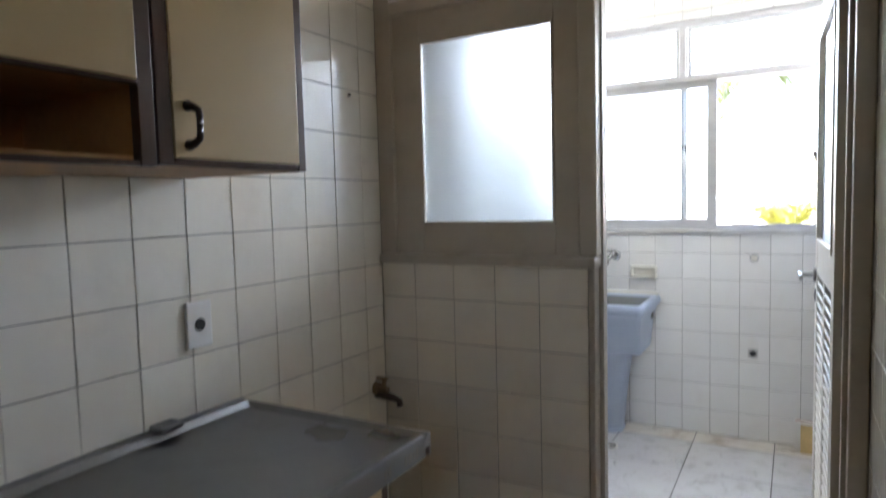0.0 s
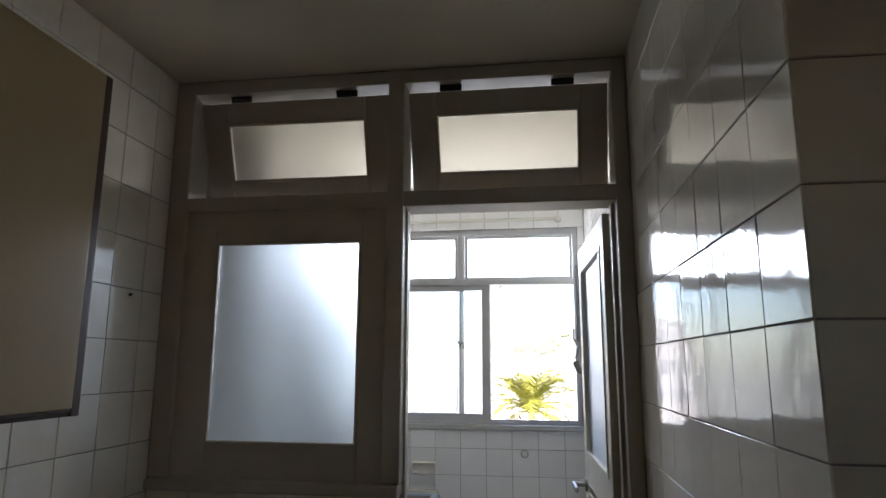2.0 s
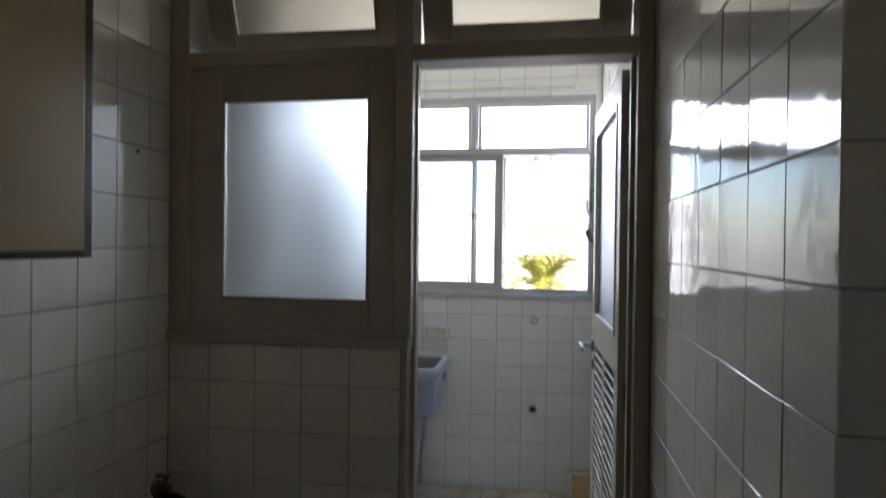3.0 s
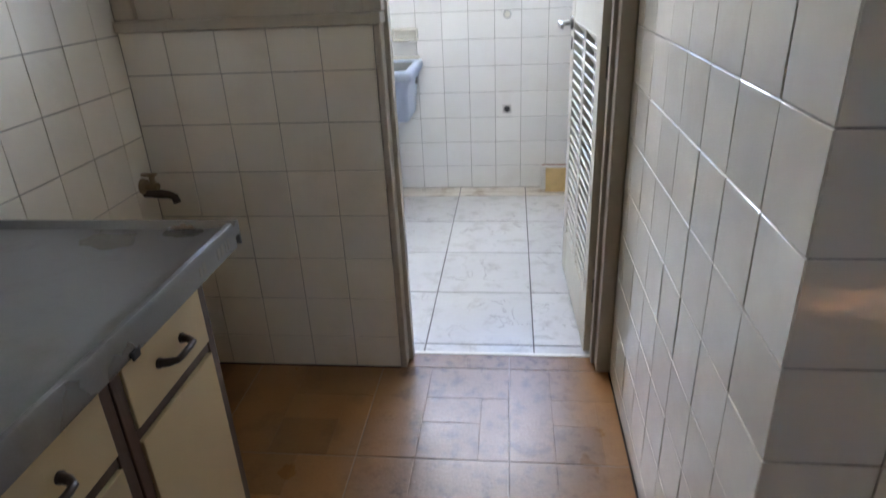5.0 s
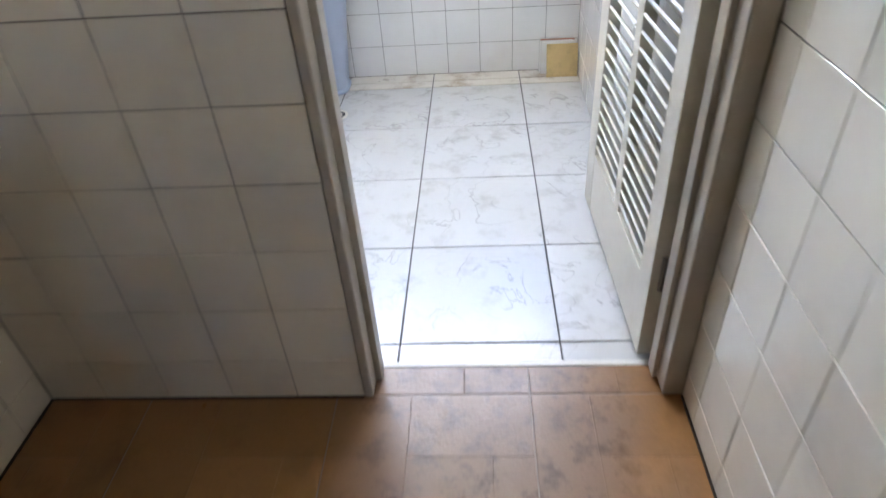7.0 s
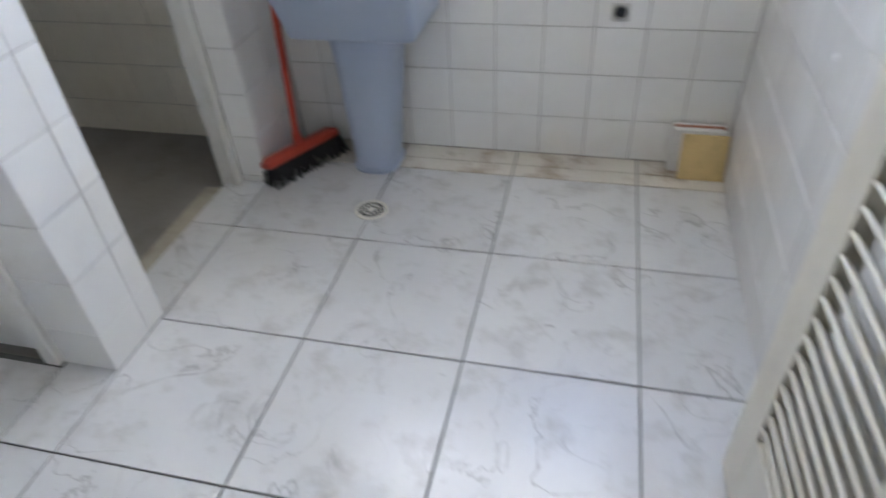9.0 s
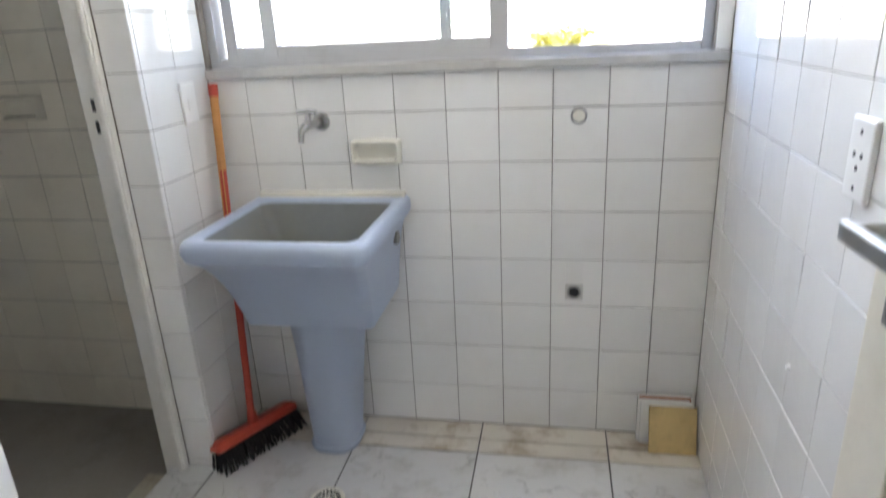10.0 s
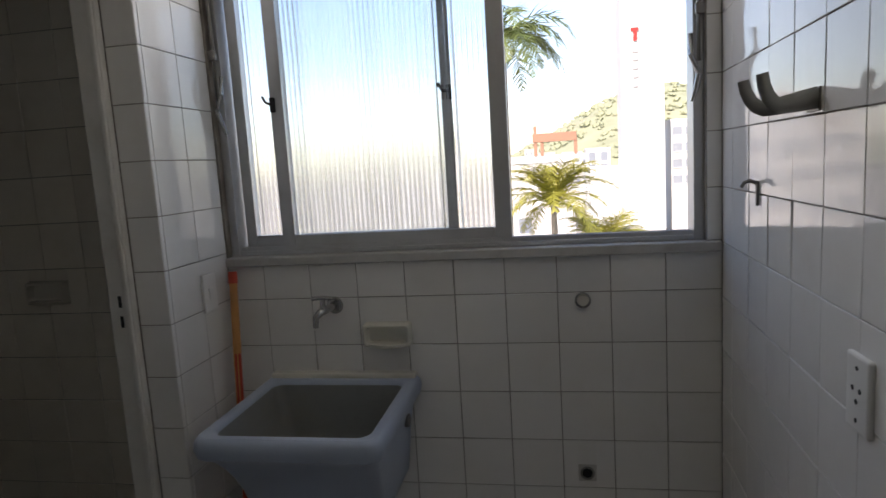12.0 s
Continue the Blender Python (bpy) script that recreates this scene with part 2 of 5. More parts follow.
def glass(name, color, rough, ripple=0.0, ripple_scale=0.0):
    m = bpy.data.materials.new(name)
    m.use_nodes = True
    n, link = m.node_tree.nodes, m.node_tree.links.new
    b = n["Principled BSDF"]
    b.inputs["Base Color"].default_value = (*color, 1)
    b.inputs["Transmission Weight"].default_value = 1.0
    b.inputs["Roughness"].default_value = rough
    b.inputs["IOR"].default_value = 1.45
    noise_t = n.new("ShaderNodeTexNoise")
    noise_t.inputs["Scale"].default_value = ripple_scale or 140
    bp = n.new("ShaderNodeBump")
    bp.inputs["Strength"].default_value, bp.inputs["Distance"].default_value = ripple or 0.15, 0.002
    geo = n.new("ShaderNodeNewGeometry")
    mp = n.new("ShaderNodeMapping")
    mp.inputs["Scale"].default_value = (0.05, 1, 1)
    link(geo.outputs["Position"], mp.inputs["Vector"])
    link(mp.outputs[0], noise_t.inputs["Vector"])
    link(noise_t.outputs["Fac"], bp.inputs["Height"])
    link(bp.outputs[0], b.inputs["Normal"])
    MATS[name] = m
    return m


FROSTW = glass("cream_frosted_glass", (0.84, 0.79, 0.69), 0.34, 0.2, 420)
FROST = glass("frosted_glass", (0.80, 0.89, 0.98), 0.38, 0.15, 420)
REEDED = glass("reeded_glass", (0.93, 0.96, 0.96), 0.12)

# ---- building helpers ----


def box(bm, a, b, bevel=0.0, m=None):
    """Adds a box from corner a to corner b, its edges rounded off by bevel."""
    c = [(p + q) / 2 for p, q in zip(a, b)]
    s = [abs(q - p) for p, q in zip(a, b)]
    r = bmesh.ops.create_cube(bm, size=1.0, matrix=Matrix.Translation(c) @ Matrix.Diagonal((*s, 1)))
    vs = r["verts"]
    if bevel:
        es = list({e for v in vs for e in v.link_edges})
        r = bmesh.ops.bevel(bm, geom=es, offset=min(bevel, 0.45 * min(s)), segments=2, affect="EDGES", profile=0.5)
        vs = r["verts"]
    if m is not None:
        bmesh.ops.transform(bm, matrix=m, verts=[v for v in vs if v.is_valid])
    return vs


def loft(bm, rings, cap_a=True, cap_b=True):
    """Joins rings of points, each of the same count, into a skin."""
    vr = [[bm.verts.new(p) for p in ring] for ring in rings]
    n = len(vr[0])
    for r0, r1 in zip(vr, vr[1:]):
        for i in range(n):
            bm.faces.new((r0[i], r0[(i + 1) % n], r1[(i + 1) % n], r1[i]))
    if cap_a:
        bm.faces.new(vr[0][::-1])
    if cap_b:
        bm.faces.new(vr[-1])
    return vr


def circle(c, r, axis="z", n=16, r2=None):
    pts = []
    for i in range(n):
        a = 2 * math.pi * i / n
        u, v = r * math.cos(a), (r2 or r) * math.sin(a)
        d = {"z": (u, v, 0), "y": (u, 0, -v), "x": (0, u, v)}[axis]
        pts.append(Vector(c) + Vector(d))
    return pts


def cyl(bm, a, b, r, r2=None, n=14):
    """A rod from a to b."""
    a, b = Vector(a), Vector(b)
    q = (b - a).to_track_quat("Z", "Y")
    rings = []
    for p, rad in ((a, r), (b, r if r2 is None else r2)):
        rings.append([p + q @ Vector((rad * math.cos(2 * math.pi * i / n), rad * math.sin(2 * math.pi * i / n), 0)) for i in range(n)])
    loft(bm, rings)


def tube(bm, pts, r, n=10):
    """A bent rod of radius r (or one radius a point) along pts."""
    pts = [Vector(p) for p in pts]
    rs = r if isinstance(r, (list, tuple)) else [r] * len(pts)
    rings = []
    for i, p in enumerate(pts):
        d = pts[min(i + 1, len(pts) - 1)] - pts[max(i - 1, 0)]
        q = d.to_track_quat("Z", "Y")
        rings.append([p + q @ Vector((rs[i] * math.cos(2 * math.pi * k / n), rs[i] * math.sin(2 * math.pi * k / n), 0)) for k in range(n)])
    loft(bm, rings)


def rrect(cx, cy, hw, hd, r, z, n=5):
    """A rounded rectangle in the plane z."""
    r = min(r, hw * 0.98, hd * 0.98)
    pts = []
    for k, (sx, sy) in enumerate(((1, 1), (-1, 1), (-1, -1), (1, -1))):
        for i in range(n + 1):
            a = math.pi / 2 * (k + i / n)
            pts.append(Vector((cx + sx * (hw - r) + r * math.cos(a), cy + sy * (hd - r) + r * math.sin(a), z)))
    return pts


def finish(bm, smooth=False):
    bmesh.ops.recalc_face_normals(bm, faces=bm.faces)
    if smooth:
        for f in bm.faces:
            f.smooth = True
        for e in bm.edges:
            if len(e.link_faces) == 2 and e.calc_face_angle(0) > radians(38):
                e.smooth = False


def origin_of(ob):
    p = Vector((0, 0, 0))
    while ob is not None:
        p += ob.location
        ob = ob.parent
    return p


def part(name, bm, material, parent, label="", smooth=False, kind=""):
    """Links a bmesh, drawn in world places, as one mesh under a thing or a part."""
    finish(bm, smooth)
    if parent is not None:
        bmesh.ops.translate(bm, vec=-origin_of(parent), verts=bm.verts)
    me = bpy.data.meshes.new(name)
    bm.to_mesh(me)
    bm.free()
    me.materials.append(material)
    ob = new(name, me)
    ob.parent = parent
    return tagged(ob, label, kind=kind)


def thing(name, base, label, category, group="", kind=""):
    ob = new(name)
    ob.location = base
    return tagged(ob, label, category, group, kind)


def boxpart(name, a, b, material, parent, label="", bevel=0.002):
    bm = bmesh.new()
    box(bm, a, b, bevel)
    return part(name, bm, material, parent, label)


def structure(name, boxes, material, label, category, bevel=0.0):
    """One piece of the setting made of boxes."""
    bm = bmesh.new()
    for a, b in boxes:
        box(bm, a, b, bevel)
    ob = part(name, bm, material, None)
    return tagged(ob, label, category, kind="structure")


TILE_MESH = {}


def slab_mesh(w, h, d, material, soft=0.0008):
    """A thin slab with softened edges, its face up at z = 0."""
    key = (round(w, 3), round(h, 3), round(d, 4), material.name)
    if key not in TILE_MESH:
        hw, hh = w / 2, h / 2
        lo = [(-hw, -hh), (hw, -hh), (hw, hh), (-hw, hh)]
        vs = [(x, y, -d) for x, y in lo] + [(x, y, -soft) for x, y in lo]
        vs += [(x - math.copysign(soft, x), y - math.copysign(soft, y), 0) for x, y in lo]
        fs = [(i, (i + 1) % 4, 4 + (i + 1) % 4, 4 + i) for i in range(4)] + [(4 + i, 4 + (i + 1) % 4, 8 + (i + 1) % 4, 8 + i) for i in range(4)] + [(8, 9, 10, 11)]
        me = bpy.data.meshes.new("tile")
        me.from_pydata(vs, [], fs)
        me.materials.append(material)
        TILE_MESH[key] = me
    return TILE_MESH[key]


def cut(rect, hole):
    """The pieces of rect (u0, u1, v0, v1) left over when hole is taken out."""
    u0, u1, v0, v1 = rect
    a0, a1, b0, b1 = max(u0, hole[0]), min(u1, hole[1]), max(v0, hole[2]), min(v1, hole[3])
    if a0 >= a1 or b0 >= b1:
        return [rect]
    out = [(u0, a0, v0, v1), (a1, u1, v0, v1), (a0, a1, v0, b0), (a0, a1, b1, v1)]
    return [r for r in out if r[1] - r[0] > 0.006 and r[3] - r[2] > 0.006]


def tiling(wall, o, u, v, size, start, pitch, holes=(), material=None, gap=0.0026, tilt=0.28, depth=0.0035, seed=1):
    """Tiles in rows on the plane through o spanned by u and v, over size, with a joint at start."""
    rnd = random.Random(seed)
    u, v = Vector(u), Vector(v)
    n = u.cross(v)
    rot = Matrix((u, v, n)).transposed()
    off = origin_of(wall)
    us = [0.0] + [x for x in (start[0] + pitch[0] * k for k in range(-80, 80)) if 0.012 < x < size[0] - 0.012] + [size[0]]
    vs = [0.0] + [x for x in (start[1] + pitch[1] * k for k in range(-80, 80)) if 0.012 < x < size[1] - 0.012] + [size[1]]
    for u0, u1 in zip(us, us[1:]):
        for v0, v1 in zip(vs, vs[1:]):
            rects = [(u0 + gap / 2, u1 - gap / 2, v0 + gap / 2, v1 - gap / 2)]
            for hole in holes:
                rects = [r for q in rects for r in cut(q, hole)]
            for a0, a1, b0, b1 in rects:
                ob = new("tile", slab_mesh(a1 - a0, b1 - b0, depth, material or TILE))
                ob.parent = wall
                c = Vector(o) + u * (a0 + a1) / 2 + v * (b0 + b1) / 2 - off + n * rnd.uniform(-0.0002, 0.0003)
                wob = Euler((radians(rnd.gauss(0, tilt)), radians(rnd.gauss(0, tilt)), radians(rnd.gauss(0, 0.08)))).to_matrix()
                if min(a1 - a0, b1 - b0) < 0.05:
                    wob = Matrix.Identity(3)
                ob.matrix_basis = Matrix.Translation(c) @ (rot @ wob).to_4x4()

# ---- setting: kitchen ----
KL, KR, KC = -1.46, 0.0, 2.44          # kitchen: side walls and ceiling
LR, LB, LC, LZ = 0.017, 1.967, 2.585, -0.02  # laundry: right wall, window wall, ceiling, floor
LX = -1.452                            # laundry: left side
T = 0.0035                             # tiles stand this far proud of the wall

wall_kl = structure("wall_kitchen_left", [((KL - 0.15, -4.2, -0.1), (KL - T, 0.0, KC + 0.05))], GROUT, "white glazed tile wall behind the kitchen cabinets", "wall")
wall_kr = structure("wall_kitchen_right", [((KR + T, -1.128 + T, -0.1), (KR + 0.15, 0.0, KC + 0.05)), ((KR + 0.15, -1.128 + T, -0.1), (1.5, -0.95, KC + 0.05))], GROUT,
                    "white glazed tile wall with a glossy corner beside the laundry door", "wall")
# unseen rear wall; its opening is added to light the partition's kitchen side
structure("wall_kitchen_back", [((KL - 0.15, -4.35, -0.1), (0.20, -4.2, KC + 0.05)), ((0.64, -4.35, -0.1), (1.65, -4.2, KC + 0.05)), ((0.20, -4.35, -0.1), (0.64, -4.2, 1.70)),
                                ((0.20, -4.35, 2.02), (0.64, -4.2, KC + 0.05))], REARP, "plain beige rear wall of the kitchen with an added opening that lets in light", "wall")
structure("wall_kitchen_side", [((1.5, -4.2, -0.1), (1.65, -0.95, KC + 0.05))], REARP, "plain beige side wall of the kitchen", "wall")
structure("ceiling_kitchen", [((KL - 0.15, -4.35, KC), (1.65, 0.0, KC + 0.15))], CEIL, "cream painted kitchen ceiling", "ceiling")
floor_k = structure("floor_kitchen", [((KL - 0.15, -4.35, -0.15), (1.65, 0.10, -0.0012))], KGROUT, "brown ceramic kitchen floor with a worn parquet print", "floor")

# low tiled wall under the fixed window, between kitchen and laundry
part_wall = structure("wall_partition", [((KL - 0.15, T, -0.1), (-0.711 - T, 0.12 - T, 1.138)), ((-0.711 - T, T + 0.02, -0.1), (-0.711 - T + 0.003, 0.118, 1.138)),
                                         ((KL - 0.15, 0.0, KC), (1.65, 0.12, LC + 0.1)), ((KR, 0.0, -0.1), (KR + 0.15, 0.12, KC)), ((-2.6, 0.0, -0.1), (KL, 0.116, LC + 0.1))], GROUT,
                      "low white tiled partition wall under a wooden window", "wall")

tagged(boxpart("door_threshold", (-0.690, 0.086, -0.02), (-0.046, 0.104, 0.002), WHITEP, None, bevel=0.003), "narrow pale threshold strip under the laundry door", "threshold", kind="structure")

structure("floor_grime", [((KL, -0.005, 0.0005), (-0.713, -0.0003, 0.005)), ((KL + 0.0003, -0.79, 0.0005), (KL + 0.005, -0.005, 0.005)), ((KR - 0.005, -1.09, 0.0005), (KR - 0.0003, -0.006, 0.004))], GRIME,
          "dark grime along the foot of the kitchen walls", "grime")

# ---- setting: laundry and the small bathroom beside it ----
floor_l = structure("floor_laundry", [((-1.60, 0.10, -0.15), (LR + 0.15, LB + 0.1, LZ - 0.004)), ((-2.6, 0.10, -0.15), (-1.60, 0.815, LZ - 0.004))], FGROUT, "white marbled ceramic laundry floor with dark joints", "floor")
structure("floor_bathroom", [((-2.75, 0.815, -0.15), (-1.60, 2.15, LZ - 0.03))], CEMENT, "dull grey floor of the small bathroom", "floor")
tagged(boxpart("bathroom_threshold", (-1.66, 1.053, LZ - 0.035), (-1.598, 1.600, LZ - 0.006), DIRTW, None), "worn stained threshold strip at the bathroom doorway", "threshold", kind="structure")
WX0, WX1, WZ0, WZ1 = -1.447, -0.018, 1.160, 2.332   # window opening
wall_lb = structure("wall_laundry_window", [((LX - 0.25, LB + T, -0.15), (LR + 0.2, LB + 0.16, WZ0 - 0.004)), ((LX - 0.25, LB + T, WZ1), (LR + 0.2, LB + 0.16, LC + 0.1)),
                                            ((LX - 0.25, LB + T, WZ0 - 0.004), (WX0, LB + 0.16, WZ1)), ((WX1, LB + T, WZ0 - 0.004), (LR + 0.2, LB + 0.16, WZ1))], GROUT,
                    "white tiled laundry wall with a wide window", "wall")
LEAN = 0.025                           # the right wall runs a little askew


def lrx(y):
    """Where the right laundry wall stands at y."""
    return LR + LEAN * (y - 1.75)


LRM = Matrix.Translation((lrx(LB), LB, 0)) @ Matrix.Rotation(-math.atan(LEAN), 4, "Z")
bm = bmesh.new()
box(bm, (T, 0.125 - LB, -0.15), (0.15, T, LC + 0.1), 0, LRM)
wall_lr = tagged(part("wall_laundry_right", bm, GROUT, None), "glossy white tiled laundry side wall", "wall", kind="structure")
wall_pil = structure("wall_pillar", [((LX - 0.155 + T, 1.643 + T, -0.15), (LX - T, LB + T, LC + 0.1)), ((LX - 0.155 + T, 1.613, 2.12), (LX - T, 1.643 + T, LC + 0.1))], GROUT, "white tiled pillar between window and bathroom door", "wall")
wall_near = structure("wall_door_pier", [((LX - 0.155 + T, 0.815 + T, -0.15), (LX - T, 1.012 - T, LC + 0.1)), ((LX - 0.155, 1.012 - T, 2.12), (LX, 1.613, LC + 0.1))], GROUT, "white tiled pier between two doorways", "wall")
# no tiles on these walls; the dark grout colour makes the bathroom dim
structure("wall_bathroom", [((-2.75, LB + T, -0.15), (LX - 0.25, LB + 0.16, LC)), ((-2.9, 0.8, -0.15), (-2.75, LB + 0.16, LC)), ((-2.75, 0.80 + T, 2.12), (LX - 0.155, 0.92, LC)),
                            ((-2.75, 0.804, -0.15), (-2.36, 0.92, 2.12))], GROUT, "untiled bathroom walls, dimness put into the dark grout colour", "wall")
wall_bt = structure("wall_bathroom_tiled", [((-2.75, LB - 0.001, -0.15), (LX - 0.158, LB + 0.003, 2.4))], GROUT, "dim cream tiled bathroom wall", "wall")
structure("wall_passage_end", [((-2.75, 0.0, -0.15), (-2.6, 0.8, LC))], PLASTER, "plain wall at the end of the side passage", "wall")
structure("ceiling_laundry", [((-2.9, 0.12, LC), (LR + 0.2, LB + 0.16, LC + 0.15))], LCEIL, "cream painted laundry ceiling, its colour lightened as if lit", "ceiling")
structure("roof_slab", [((-3.2, -4.6, LC + 0.15), (1.9, LB + 0.2, LC + 0.4))], PLASTER, "concrete slab of the storey above", "roof")
structure("facade_below", [((-3.2, 2.13, -14.0), (1.9, LB + 0.16, -0.15))], PLASTER, "plain outer wall below the window", "facade")

# ---- the wooden frame between kitchen and laundry ----
frame_ob = thing("door_1", (-0.7, 0.06, 0.0), "taupe painted wooden frame with a fixed frosted window, two transoms and a doorway", "door frame", kind="structure")
FX = [KL + 0.002, -1.395, -0.735, -0.682, -0.045, KR - 0.001]
boxpart("frame_post", (FX[0], -0.004, 1.172), (FX[1], 0.112, KC - 0.002), PAINT, frame_ob, bevel=0.004)
boxpart("frame_post", (FX[2], -0.006, 1.172), (FX[3], 0.114, KC - 0.002), PAINT, frame_ob, bevel=0.004)
boxpart("frame_post", (-0.7105, -0.004, 0.002), (-0.690, 0.114, 1.136), PAINT, frame_ob, bevel=0.004)
boxpart("frame_post", (FX[4], -0.004, 0.002), (FX[5], 0.114, KC - 0.002), PAINT, frame_ob, bevel=0.004)
boxpart("head_rail", (FX[0] + 0.003, -0.003, 2.392), (FX[5] - 0.003, 0.110, KC - 0.004), PAINT, frame_ob, bevel=0.003)
boxpart("transom_rail", (FX[1] - 0.01, -0.002, 1.988), (FX[4] + 0.01, 0.108, 2.037), PAINT, frame_ob, bevel=0.004)
boxpart("window_sill", (KL + 0.003, -0.022, 1.138), (FX[3] - 0.002, 0.118, 1.170), PAINT, frame_ob, bevel=0.005)
boxpart("door_stop", (-0.6905, 0.045, 0.004), (-0.676, 0.085, 1.986), PAINT, frame_ob)
boxpart("door_stop", (FX[4] - 0.012, 0.045, 0.004), (FX[4], 0.085, 1.988), PAINT, frame_ob)


def sash(name, x0, x1, z0, z1, px0, px1, pz0, pz1, y0, y1, parent, m, pane):
    """A wooden sash with a pane; m turns it about its hinge."""
    bm = bmesh.new()
    for a, b in (((x0, y0, z0), (px0, y1, z1)), ((px1, y0, z0), (x1, y1, z1)), ((px0, y0 + 0.001, z0), (px1, y1 - 0.001, pz0)), ((px0, y0 + 0.001, pz1), (px1, y1 - 0.001, z1))):
        box(bm, a, b, 0.003, m)
    s = part(name, bm, PAINT, parent)
    bm = bmesh.new()
    for a, b in (((px0 - 0.001, y0 - 0.004, pz0), (px0 + 0.009, y0 + 0.01, pz1)), ((px1 - 0.009, y0 - 0.004, pz0), (px1 + 0.001, y0 + 0.01, pz1)),
                 ((px0, y0 - 0.004, pz0 - 0.001), (px1, y0 + 0.01, pz0 + 0.009)), ((px0, y0 - 0.004, pz1 - 0.009), (px1, y0 + 0.01, pz1 + 0.001))):
        box(bm, a, b, 0.003, m)
    part("glazing_bead", bm, PAINT, s)
    bm = bmesh.new()
    ym = (y0 + y1) / 2
    box(bm, (px0 - 0.006, ym - 0.002, pz0 - 0.006), (px1 + 0.006, ym + 0.002, pz1 + 0.006), 0, m)
    g = part("pane", bm, pane, s, "frosted glass pane")
    g.visible_shadow = False
    return s


EYE4 = Matrix.Identity(4)
sash("fixed_sash", FX[1] - 0.008, FX[2] + 0.008, 1.168, 1.990, -1.290, -0.815, 1.272, 1.889, 0.012, 0.050, frame_ob, EYE4, FROST)


def transom(x0, x1):
    """A top-hung transom sash, its foot pushed out into the laundry."""
    hinge = Matrix.Translation((0, 0.05, 2.380)) @ Matrix.Rotation(radians(20), 4, "X") @ Matrix.Translation((0, -0.05, -2.380))
    w = x1 - x0
    s = sash("transom_sash", x0, x1, 2.048, 2.378, x0 + 0.085, x1 - 0.085, 2.112, 2.308, 0.030, 0.062, frame_ob, hinge, FROSTW)
    for f in (0.22, 0.78):
        bm = bmesh.new()
        box(bm, (x0 + f * w - 0.035, 0.026, 2.372), (x0 + f * w + 0.035, 0.034, 2.400), 0.001)
        cyl(bm, (x0 + f * w - 0.035, 0.026, 2.386), (x0 + f * w + 0.035, 0.026, 2.386), 0.005)
        part("hinge", bm, BLACK, s, "dark metal hinge")


transom(FX[1] + 0.004, FX[2] - 0.004)
transom(FX[3] + 0.004, FX[4] - 0.004)

# ---- the louvred door leaf, standing open into the laundry ----
leaf = thing("louvred_door", (-0.048, 0.125, 0.0), "cream painted wooden door with louvres below and glass above, standing open", "door")
LO = Matrix.Translation((-0.042, 0.118, 0)) @ Matrix.Rotation(radians(2.0), 4, "Z")


def leafpart(name, boxes, material, bevel=0.002, parent=None, label=""):
    bm = bmesh.new()
    for a, b in boxes:
        box(bm, a, b, bevel, LO)
    return part(name, bm, material, parent or leaf, label)


DW, DT = 0.700, 0.034   # the leaf runs along +y from the hinge, its face to -x
leafpart("stile", [((-DT, 0, 0.005), (0, 0.075, 1.975))], DOORP)
leafpart("stile", [((-DT, DW - 0.085, 0.005), (0, DW, 1.975))], DOORP)
leafpart("top_rail", [((-DT + 0.001, 0.075, 1.885), (-0.001, DW - 0.085, 1.974))], DOORP)
leafpart("lock_rail", [((-DT + 0.001, 0.075, 1.06), (-0.001, DW - 0.085, 1.175))], DOORP)
leafpart("bottom_rail", [((-DT + 0.001, 0.075, 0.006), (-0.001, DW - 0.085, 0.20))], DOORP)
leafpart("mullion", [((-DT + 0.0015, 0.312, 0.20), (-0.0015, 0.357, 1.06))], DOORP)
leafpart("glazing_bead", [((-DT - 0.004, 0.07, 1.17), (-DT + 0.012, 0.085, 1.89)), ((-DT - 0.004, DW - 0.095, 1.17), (-DT + 0.012, DW - 0.08, 1.89)),
                          ((-DT - 0.003, 0.08, 1.17), (-DT + 0.011, DW - 0.09, 1.185)), ((-DT - 0.003, 0.08, 1.875), (-DT + 0.011, DW - 0.09, 1.89))], DOORP)
g = leafpart("pane", [((-0.020, 0.072, 1.172), (-0.016, DW - 0.082, 1.888))], FROST, 0, label="frosted glass pane")
g.visible_shadow = False
for y0, y1 in ((0.075, 0.312), (0.357, DW - 0.085)):
    for k in range(24):
        bm = bmesh.new()
        zc = 0.215 + k * 0.0362
        m = LO @ Matrix.Translation((-DT / 2, (y0 + y1) / 2, zc)) @ Matrix.Rotation(radians(50), 4, "Y")
        box(bm, (-0.0235, -(y1 - y0) / 2 + 0.001, -0.0035), (0.0235, (y1 - y0) / 2 - 0.001, 0.0035), 0.002, m)
        part("slat", bm, DOORP, leaf)
for z in (0.25, 1.0, 1.78):
    bm = bmesh.new()
    cyl(bm, (-0.052, 0.1165, z - 0.045), (-0.052, 0.1165, z + 0.045), 0.006)
    part("hinge", bm, GUN, leaf, "grey metal hinge")


